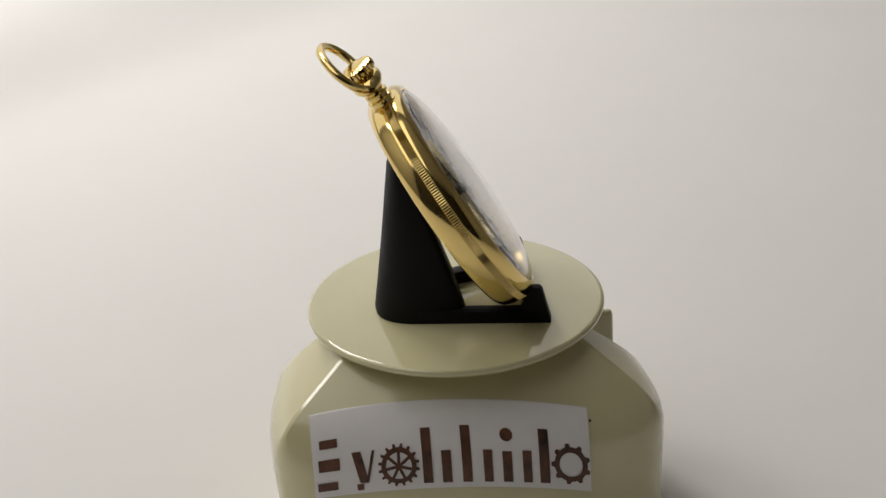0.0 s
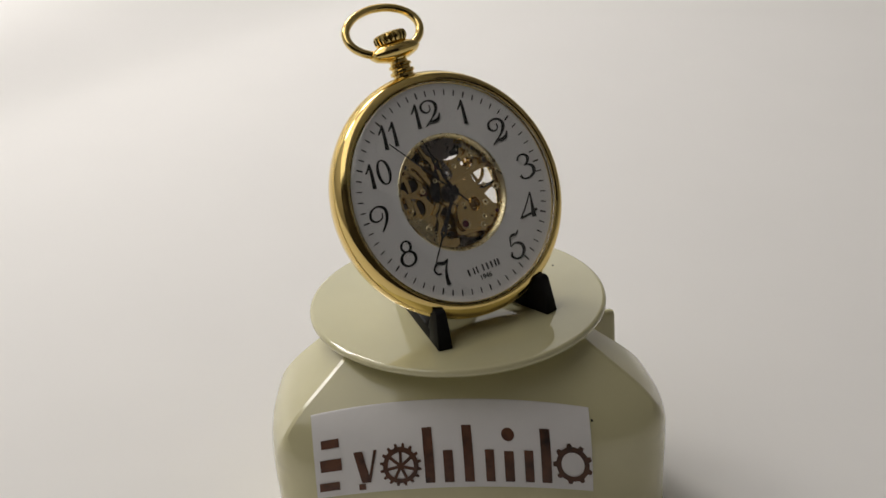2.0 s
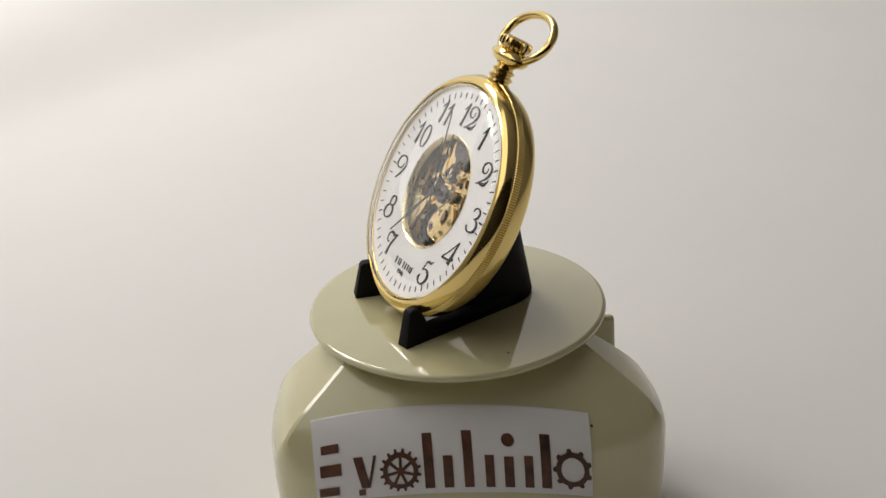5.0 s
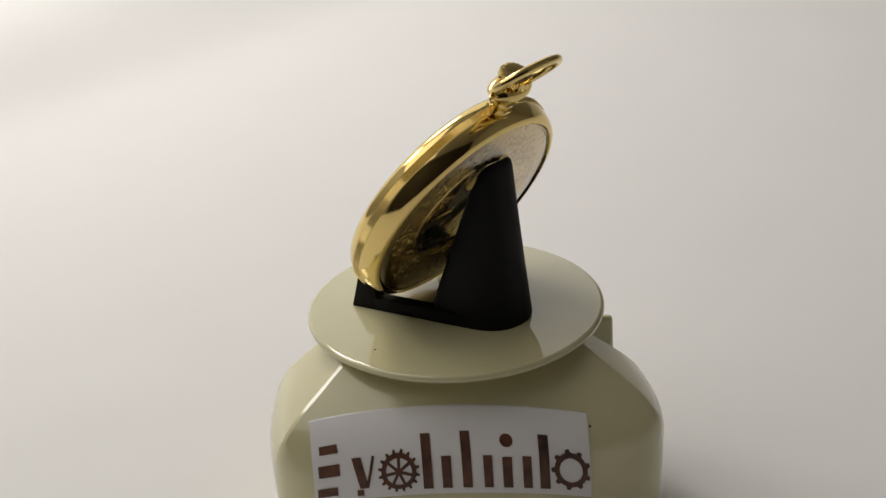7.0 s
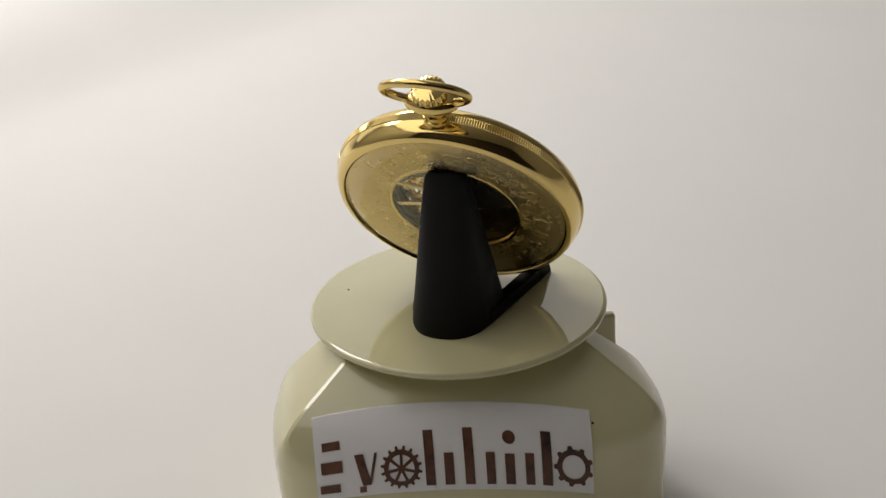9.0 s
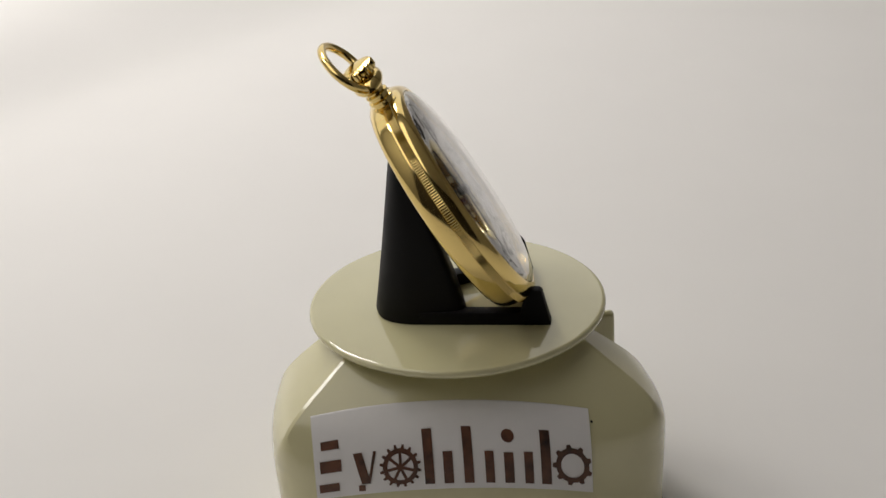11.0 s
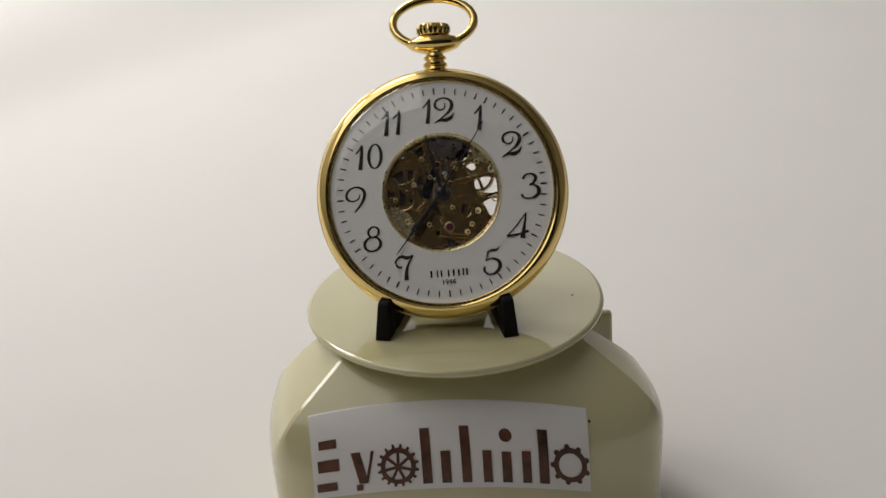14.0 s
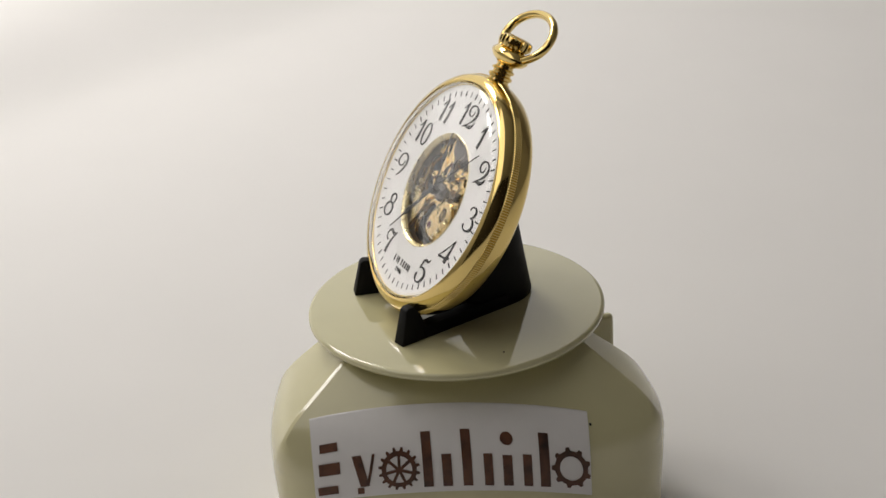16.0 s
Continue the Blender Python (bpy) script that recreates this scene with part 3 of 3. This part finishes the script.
def pen(points, thick=0.003, n=5):
    """A flat inked stroke of changing width along a smooth line."""
    path = []
    for i in range(len(points) - 1):
        a, b, c, d = (Vector(points[min(max(i + k, 0), len(points) - 1)]) for k in (-1, 0, 1, 2))
        for k in range(n):
            t = k / n
            path.append(0.5 * ((2 * b) + (c - a) * t + (2 * a - 5 * b + 4 * c - d) * t * t + (3 * b - a - 3 * c + d) * t ** 3))
    path.append(Vector(points[-1]))
    bm = bmesh.new()
    rows = []
    for i, q in enumerate(path):
        way = path[min(i + 1, len(path) - 1)] - path[max(i - 1, 0)]
        side = Vector((-way.y, way.x, 0)).normalized() * max(0.018, 0.54 * q.z)
        rows.append([bm.verts.new((q.x + g * side.x, q.y + g * side.y, z)) for g, z in ((-1, 0.0), (1, 0.0), (1, thick), (-1, thick))])
    for a, b in zip(rows, rows[1:]):
        for k in range(4):
            bm.faces.new((a[k], a[(k + 1) % 4], b[(k + 1) % 4], b[k]))
    bm.faces.new(rows[0])
    bm.faces.new(rows[-1])
    return bm


def figure(text, size):
    """One printed number out of pen strokes, centred on its place."""
    gap = {"10": (-0.30, 0.27), "11": (-0.24, 0.23), "12": (-0.36, 0.27)}
    bms = []
    for ch, dx in zip(text, gap.get(text, (0.0,))):
        for k, line in enumerate(FIGURES[ch]):
            bm = pen(line, 0.018 + 0.004 * k)
            bm.transform(Matrix.Scale(size, 4) @ Matrix.Translation((dx, -0.5, 0)))
            bms.append(bm)
    return join(*bms)


def _scaled(bm):
    bm.transform(Matrix.Scale(S, 4))
    return bm


def build_hands(watch):
    def hand(name, outline, holes, z, minute, label):
        return part(name, prism([(x * 0.78, y) for x, y in outline], z, z + 0.006, holes, 0.0012), BLUED, watch, label, DIAL_POSE @ Matrix.Rotation(-radians(6 * minute), 4, "Z"))
    hour = smooth_loop([(-0.013, -0.02), (-0.010, 0.10), (-0.011, 0.18), (-0.023, 0.215), (-0.022, 0.24), (-0.009, 0.275), (-0.004, 0.30), (-0.003, 0.38), (0.003, 0.38), (0.004, 0.30), (0.009, 0.275), (0.022, 0.24), (0.023, 0.215), (0.011, 0.18), (0.010, 0.10), (0.013, -0.02)])
    hand("hour_hand", hour, [circle(0, 0.228, 0.009)], 0.006, 11.61 * 5, "dark pierced hour hand")
    minute = smooth_loop([(-0.013, -0.02), (-0.012, 0.12), (-0.018, 0.24), (-0.026, 0.285), (-0.020, 0.315), (-0.006, 0.34), (-0.003, 0.485), (0.003, 0.485), (0.006, 0.34), (0.020, 0.315), (0.026, 0.285), (0.018, 0.24), (0.012, 0.12), (0.013, -0.02)])
    minute_hand = hand("minute_hand", minute, [circle(0, 0.293, 0.009)], 0.016, 36.5, "dark pierced minute hand")
    second = hand("second_hand", [(-0.006, -0.12), (0.006, -0.12), (0.0028, 0.535), (-0.0028, 0.535)], [], 0.026, 52, "thin dark sweep second hand")
    part("hand_boss", lathe([(0.0, -0.02), (0.031, -0.02), (0.031, 0.030), (0.022, 0.036), (0.0, 0.036)], 24, False), BLUED, watch, "dark hub of the hands", DIAL_POSE)
    return second, minute_hand


def build_movement(watch):
    def plate(name, outline, z0, z1, holes=(), mat=PLATE, label=""):
        return part(name, prism(outline, z0, z1, holes, 0.0016), mat, watch, label, DIAL_POSE, 12)

    def wheel(x, y, r, teeth, z, mat, spokes, depth=0.010):
        hs = []
        for i in range(spokes):
            a0, a1 = 2 * math.pi * (i + 0.08) / spokes, 2 * math.pi * (i + 0.92) / spokes
            arc = [(x + r * 0.80 * math.cos(a), y + r * 0.80 * math.sin(a)) for a in np.linspace(a0, a1, 8)]
            arc += [(x + r * 0.25 * math.cos(a), y + r * 0.25 * math.sin(a)) for a in np.linspace(a1 - 0.15, a0 + 0.15, 4)]
            hs.append(arc)
        plate("wheel", gear_outline(x, y, r, teeth, depth), z, z + 0.012, hs, mat, "toothed movement wheel")
        part("pivot", lathe([(0.0, z), (0.016, z), (0.016, z + 0.022), (0.008, z + 0.028), (0.0, z + 0.028)], 14, False), STEEL, watch, "bright wheel pivot", DIAL_POSE @ pose(x * S, y * S, 0))

    # main plate with its openings
    holes = [smooth_loop([(0.225, 0.085), (0.36, 0.075), (0.37, 0.02), (0.355, -0.03), (0.25, -0.045), (0.215, 0.03)], 5),
             smooth_loop([(0.25, -0.085), (0.35, -0.055), (0.345, -0.16), (0.31, -0.19), (0.275, -0.12)], 5),
             smooth_loop([(0.17, 0.165), (0.22, 0.185), (0.265, 0.15), (0.235, 0.115), (0.18, 0.115)], 5),
             smooth_loop([(-0.345, 0.09), (-0.30, 0.18), (-0.20, 0.19), (-0.18, 0.115), (-0.25, 0.085)], 5),
             smooth_loop([(-0.345, 0.055), (-0.24, 0.05), (-0.19, 0.0), (-0.21, -0.07), (-0.28, -0.085), (-0.34, -0.03)], 5),
             smooth_loop([(-0.05, -0.07), (-0.01, -0.17), (-0.03, -0.275), (0.15, -0.305), (0.10, -0.355), (-0.06, -0.36), (-0.16, -0.325), (-0.18, -0.22), (-0.12, -0.12)]),
             smooth_loop([(0.05, 0.335), (0.17, 0.315), (0.19, 0.23), (0.12, 0.205), (0.05, 0.23)], 5),
             smooth_loop([(-0.155, 0.11), (-0.09, 0.15), (-0.07, 0.05), (-0.11, -0.04), (-0.155, 0.01)], 5),
             smooth_loop([(-0.20, 0.26), (-0.10, 0.33), (-0.07, 0.30), (-0.15, 0.23)], 4),
             circle(0.285, 0.225, 0.022, 14), circle(-0.265, -0.235, 0.018, 12), circle(-0.335, -0.15, 0.014, 12), circle(0.335, 0.13, 0.024, 14),
             circle(0.225, -0.125, 0.015, 12), circle(0.175, -0.215, 0.013, 12), circle(0.135, -0.262, 0.013, 12), circle(0.235, -0.235, 0.010, 10), circle(0.07, -0.125, 0.012, 10),
             smooth_loop([(0.12, -0.085), (0.16, -0.08), (0.18, -0.13), (0.15, -0.17), (0.115, -0.15)], 4), circle(-0.245, -0.165, 0.018, 14), circle(-0.02, 0.19, 0.020, 14), circle(0.0, 0.27, 0.012, 12), circle(0.155, 0.06, 0.012, 10)]
    plate("main_plate", circle(0, 0, 0.43, 72), -0.100, -0.078, holes, label="pierced gilt main plate")
    plate("centre_bridge", smooth_loop([(-0.06, 0.06), (0.05, 0.075), (0.11, 0.02), (0.08, -0.07), (-0.02, -0.085), (-0.08, -0.02)]), -0.074, -0.060,
          [circle(0.065, 0.035, 0.010, 10), circle(-0.045, -0.03, 0.010, 10)], label="gilt centre bridge")
    plate("barrel_bridge", smooth_loop([(-0.41, -0.09), (-0.30, -0.095), (-0.20, -0.09), (-0.15, -0.13), (-0.19, -0.24), (-0.24, -0.33), (-0.36, -0.22)]), -0.074, -0.054,
          [circle(-0.245, -0.165, 0.020, 14), circle(-0.33, -0.15, 0.014, 12), circle(-0.255, -0.25, 0.012, 10)], label="gilt bridge with screws")
    plate("train_bridge", smooth_loop([(0.075, -0.045), (0.17, -0.03), (0.24, -0.08), (0.27, -0.15), (0.33, -0.20), (0.28, -0.29), (0.17, -0.285), (0.08, -0.275), (0.0, -0.25), (0.0, -0.14)]), -0.074, -0.052,
          [circle(0.01 + 0.02, -0.225, 0.036, 20), smooth_loop([(0.115, -0.08), (0.165, -0.075), (0.185, -0.13), (0.15, -0.175), (0.11, -0.15)], 4), circle(0.225, -0.125, 0.016, 12),
           circle(0.175, -0.215, 0.014, 12), circle(0.135, -0.262, 0.014, 12), circle(0.235, -0.235, 0.010, 10), circle(0.07, -0.125, 0.012, 10), circle(0.285, -0.215, 0.014, 12)], label="gilt train bridge with holes")
    plate("upper_bridge", smooth_loop([(-0.10, 0.38), (0.02, 0.375), (0.045, 0.23), (0.015, 0.10), (-0.055, 0.09), (-0.085, 0.20)]), -0.072, -0.050,
          [circle(-0.02, 0.19, 0.022, 14), circle(0.0, 0.27, 0.014, 12), circle(-0.05, 0.30, 0.016, 12), smooth_loop([(-0.06, 0.14), (-0.03, 0.15), (-0.03, 0.11), (-0.055, 0.105)], 3)], label="gilt keyless bridge")
    plate("side_bridge", smooth_loop([(0.10, 0.20), (0.20, 0.205), (0.30, 0.27), (0.40, 0.16), (0.38, 0.115), (0.28, 0.165), (0.22, 0.19), (0.14, 0.155), (0.07, 0.11), (0.06, 0.16)]), -0.074, -0.054,
          [circle(0.155, 0.185, 0.014, 12), circle(0.30, 0.215, 0.018, 12)], label="gilt side bridge")
    plate("cross_bar", [(0.04, 0.045), (0.40, 0.105), (0.40, 0.125), (0.04, 0.070)], -0.070, -0.052, label="narrow gilt bar")
    plate("cross_bar", [(0.20, -0.085), (0.40, -0.035), (0.40, -0.008), (0.20, -0.055)], -0.10, -0.080, mat=DARK_STEEL, label="narrow dark bar")
    plate("set_lever", smooth_loop([(-0.06, 0.33), (0.0, 0.345), (0.07, 0.30), (0.035, 0.22), (0.055, 0.15), (0.03, 0.10), (0.01, 0.13), (0.02, 0.20), (-0.01, 0.27)]), -0.047, -0.038, mat=GREY_PLATE, label="grey steel setting lever")
    plate("click_spring", smooth_loop([(-0.155, 0.20), (-0.135, 0.21), (-0.085, 0.08), (-0.10, -0.05), (-0.16, -0.10), (-0.165, -0.085), (-0.12, -0.04), (-0.11, 0.07)]), -0.070, -0.062, mat=PLATE, label="curved gilt spring")
    plate("yoke", [(0.055, 0.235), (0.185, 0.225), (0.175, 0.31), (0.06, 0.33)], -0.098, -0.085, mat=DARK_STEEL, label="dark steel yoke")
    plate("small_lever", smooth_loop([(-0.20, 0.30), (-0.14, 0.255), (-0.16, 0.21), (-0.19, 0.24), (-0.24, 0.215), (-0.245, 0.235)], 4), -0.070, -0.056, label="small gilt lever")
    wheel(-0.235, 0.055, 0.155, 56, -0.125, PLATE, 4)
    wheel(0.235, 0.105, 0.115, 48, -0.128, PLATE, 5)
    wheel(0.0, 0.0, 0.060, 26, -0.056, GREY_PLATE, 0)
    wheel(0.03, 0.125, 0.040, 18, -0.056, GREY_PLATE, 0, 0.008)
    wheel(-0.28, -0.16, 0.105, 44, -0.118, PLATE, 4)
    wheel(0.13, -0.17, 0.16, 60, -0.140, PLATE, 5)
    wheel(0.07, 0.265, 0.045, 18, -0.070, GREY_PLATE, 0, 0.009)
    plate("rear_plate", circle(0, 0, 0.43, 72), -0.158, -0.151,
          [smooth_loop([(0.10, 0.22), (0.24, 0.26), (0.39, 0.10), (0.40, -0.10), (0.32, -0.23), (0.22, -0.12), (0.14, 0.0)]), smooth_loop([(-0.08, -0.10), (-0.01, -0.18), (0.0, -0.33), (-0.15, -0.33), (-0.19, -0.22)]),
           circle(0.0, 0.30, 0.03)], GREY_PLATE, "dull grey rear plate")
    # rear bridges seen through the back window
    plate("rear_bridge", smooth_loop([(-0.42, 0.05), (-0.20, 0.02), (-0.05, -0.05), (0.06, -0.20), (-0.05, -0.40), (-0.30, -0.30)]), -0.180, -0.162,
          [circle(-0.15, -0.10, 0.03), circle(-0.05, -0.25, 0.02), circle(-0.28, -0.12, 0.02), circle(-0.20, -0.22, 0.014, 10)], label="gilt rear bridge")
    plate("rear_bridge", smooth_loop([(-0.12, 0.42), (0.05, 0.42), (0.10, 0.24), (0.02, 0.16), (-0.10, 0.24)]), -0.180, -0.162, [circle(0.0, 0.28, 0.025), circle(-0.04, 0.34, 0.012, 10)], label="gilt balance cock")
    plate("rear_bar", [(0.10, -0.02), (0.42, -0.06), (0.42, -0.03), (0.10, 0.02)], -0.178, -0.164, label="gilt rear bar")
    plate("rear_bar", [(0.12, 0.10), (0.40, 0.16), (0.40, 0.18), (0.12, 0.13)], -0.160, -0.150, label="thin gilt bar")
    plate("balance_wheel", circle(0.12, 0.16, 0.13, 40), -0.150, -0.142, [circle(0.12, 0.16, 0.108, 40)], label="thin gilt balance rim")
    # jewels and screws
    for x, y, r, mat in ((0.03, -0.225, 0.024, RUBY), (0.285, -0.215, 0.012, RUBY), (-0.245, -0.165, 0.016, STEEL), (-0.02, 0.19, 0.018, RUBY), (0.0, 0.27, 0.012, STEEL),
                         (0.285, 0.225, 0.018, STEEL), (-0.33, -0.15, 0.012, STEEL), (-0.24, 0.26, 0.017, STEEL), (0.155, 0.185, 0.012, STEEL), (0.135, -0.262, 0.012, PLATE),
                         (-0.05, 0.30, 0.013, STEEL), (0.335, 0.13, 0.019, STEEL), (-0.17, 0.055, 0.014, RUBY), (-0.265, -0.235, 0.015, STEEL), (0.20, 0.27, 0.015, STEEL)):
        part("jewel" if mat is RUBY else "screw", lathe([(0.0, -0.080), (r, -0.080), (r, -0.054), (r * 0.8, -0.049), (r * 0.4, -0.051), (0.0, -0.051)], 16, False), mat, watch,
             "red ruby bearing" if mat is RUBY else "small screw head", DIAL_POSE @ pose(x * S, y * S, 0))
        if r > 0.0155:
            part("jewel_setting", lathe([(r, -0.075), (r * 1.4, -0.075), (r * 1.4, -0.050), (r * 1.15, -0.049), (r, -0.053)], 18), PALE_GOLD, watch, "pale gold ring", DIAL_POSE @ pose(x * S, y * S, 0))
    for x, y, r in ((-0.07, 0.11, 0.016), (0.145, -0.27, 0.020), (0.225, -0.135, 0.021), (0.18, -0.22, 0.018), (-0.24, -0.17, 0.022), (0.34, -0.06, 0.024), (-0.18, 0.07, 0.018),
                    (0.10, 0.155, 0.016), (-0.12, 0.235, 0.017), (0.26, -0.02, 0.014), (0.06, -0.10, 0.015), (-0.31, -0.02, 0.016), (0.24, 0.19, 0.019), (-0.10, -0.20, 0.017)):
        part("bushing", lathe([(r * 0.55, -0.052), (r, -0.052), (r, -0.046), (r * 0.82, -0.042), (r * 0.55, -0.046)], 16), PALE_GOLD, watch, "small gilt bushing", DIAL_POSE @ pose(x * S, y * S, 0))
    wheel(-0.345, -0.215, 0.150, 44, -0.060, PALE_GOLD, 0, 0.014)
    wheel(0.335, 0.30, 0.130, 60, -0.062, PALE_GOLD, 6, 0.008)
    plate("slot_plate", smooth_loop([(-0.40, 0.10), (-0.30, 0.12), (-0.285, -0.03), (-0.39, -0.06)], 4), -0.073, -0.060, [[(-0.36, 0.00), (-0.315, 0.00), (-0.315, 0.08), (-0.36, 0.08)]], label="gilt plate with a slot")
    plate("detent", smooth_loop([(-0.13, 0.02), (-0.06, 0.16), (-0.03, 0.17), (-0.05, 0.08), (-0.09, -0.03)], 4), -0.058, -0.048, mat=DARK_STEEL, label="dark steel detent")
    plate("cover_plate", smooth_loop([(-0.06, 0.37), (0.13, 0.36), (0.15, 0.28), (0.03, 0.25), (-0.05, 0.28)], 4), -0.046, -0.040, [circle(0.02, 0.315, 0.014, 12), circle(0.10, 0.31, 0.010, 10)], GREY_PLATE, "grey cover plate")
    for x in (-0.042, 0.030):
        part("stud", lathe([(0.0, -0.06), (0.010, -0.06), (0.010, -0.035), (0.0, -0.033)], 10, False), PALE_GOLD, watch, "bright gilt stud", DIAL_POSE @ pose(x * S, 0.095 * S, 0))


def build_pendant(watch):
    up = DIAL_POSE @ Matrix.Rotation(radians(-1.4), 4, "Z") @ Matrix.Translation((0, 0.0, -0.080 * S)) @ Matrix.Rotation(radians(-90), 4, "X")
    prof = [(0.0, 0.78), (0.085, 0.78), (0.085, 0.815), (0.070, 0.823), (0.068, 0.838), (0.082, 0.846), (0.082, 0.862), (0.064, 0.870), (0.063, 0.884), (0.077, 0.892), (0.077, 0.905), (0.060, 0.915),
            (0.058, 0.93), (0.07, 0.945), (0.0, 0.95)]
    part("neck", lathe(prof, 40, False), GOLD, watch, "ringed gold pendant neck", up, 40)
    bulb = lathe([(0.0, 0.935), (0.085, 0.938), (0.152, 0.962), (0.184, 0.992), (0.180, 1.012), (0.145, 1.040), (0.115, 1.05), (0.0, 1.052)], 40, False)
    for v in bulb.verts:
        v.co.y *= 0.58
    part("bulb", bulb, GOLD, watch, "faceted gold pendant bulb", up, 50)
    n = 20
    bm = bmesh.new()
    rows = []
    for z, r, g in ((1.045, 0.075, 0.0), (1.055, 0.098, 0.006), (1.075, 0.112, 0.012), (1.105, 0.112, 0.012), (1.120, 0.104, 0.007), (1.128, 0.080, 0.003), (1.134, 0.045, 0.0)):
        rows.append([bm.verts.new(((r - g * (1 if i % 4 > 1 else 0)) * math.cos(2 * math.pi * i / (4 * n)), (r - g * (1 if i % 4 > 1 else 0)) * math.sin(2 * math.pi * i / (4 * n)), z)) for i in range(4 * n)])
    for a, b in zip(rows, rows[1:]):
        for i in range(4 * n):
            bm.faces.new((a[i], a[(i + 1) % (4 * n)], b[(i + 1) % (4 * n)], b[i]))
    bm.faces.new(rows[0])
    bm.faces.new(rows[-1])
    part("crown", bm, GOLD, watch, "ridged gold winding crown", up, 30)
    # bow swings on an axle through the bulb
    pts, k = [], 56
    for i in range(k + 1):
        a = math.radians(-58 + 296 * i / k)
        pts.append((0.270 * math.cos(a), 0.178 + 0.182 * math.sin(a), 0.0))
    bow = tube(pts, 0.028, 14)
    part("bow", bow, GOLD, watch, "oval gold bow ring tipped backwards", DIAL_POSE @ Matrix.Rotation(radians(-1.4), 4, "Z") @ Matrix.Translation((0, 0.988 * S, -0.080 * S)) @ Matrix.Rotation(radians(-BOW_LEAN), 4, "X"), 60)


BOW_LEAN = 20.0


def build_watch():
    watch = thing("pocket_watch", "gold pocket watch with white skeleton dial, leaning on the stand", "watch", pose(0, 0, TOP * S))
    build_case(watch)
    build_movement(watch)
    build_dial(watch)
    second, minute = build_hands(watch)
    build_crystals(watch)
    build_pendant(watch)
    return watch, second, minute


watch, second_hand, minute_hand = build_watch()


def motions():
    times = [i * 0.5 for i in range(33)]
    for ob in (watch, stand, platter):
        walk(ob, [(t, pose(0, 0, TOP * S, 0, 0, turn_at(t))) for t in times])
    walk(second_hand, [(t, DIAL_POSE @ Matrix.Rotation(-radians(6 * (SECOND_START + t)), 4, "Z")) for t in times])
    walk(minute_hand, [(t, DIAL_POSE @ Matrix.Rotation(-radians(6 * 36.5 + 0.1 * (t - 3.3)), 4, "Z")) for t in times])


SECOND_START = 51.85
motions()
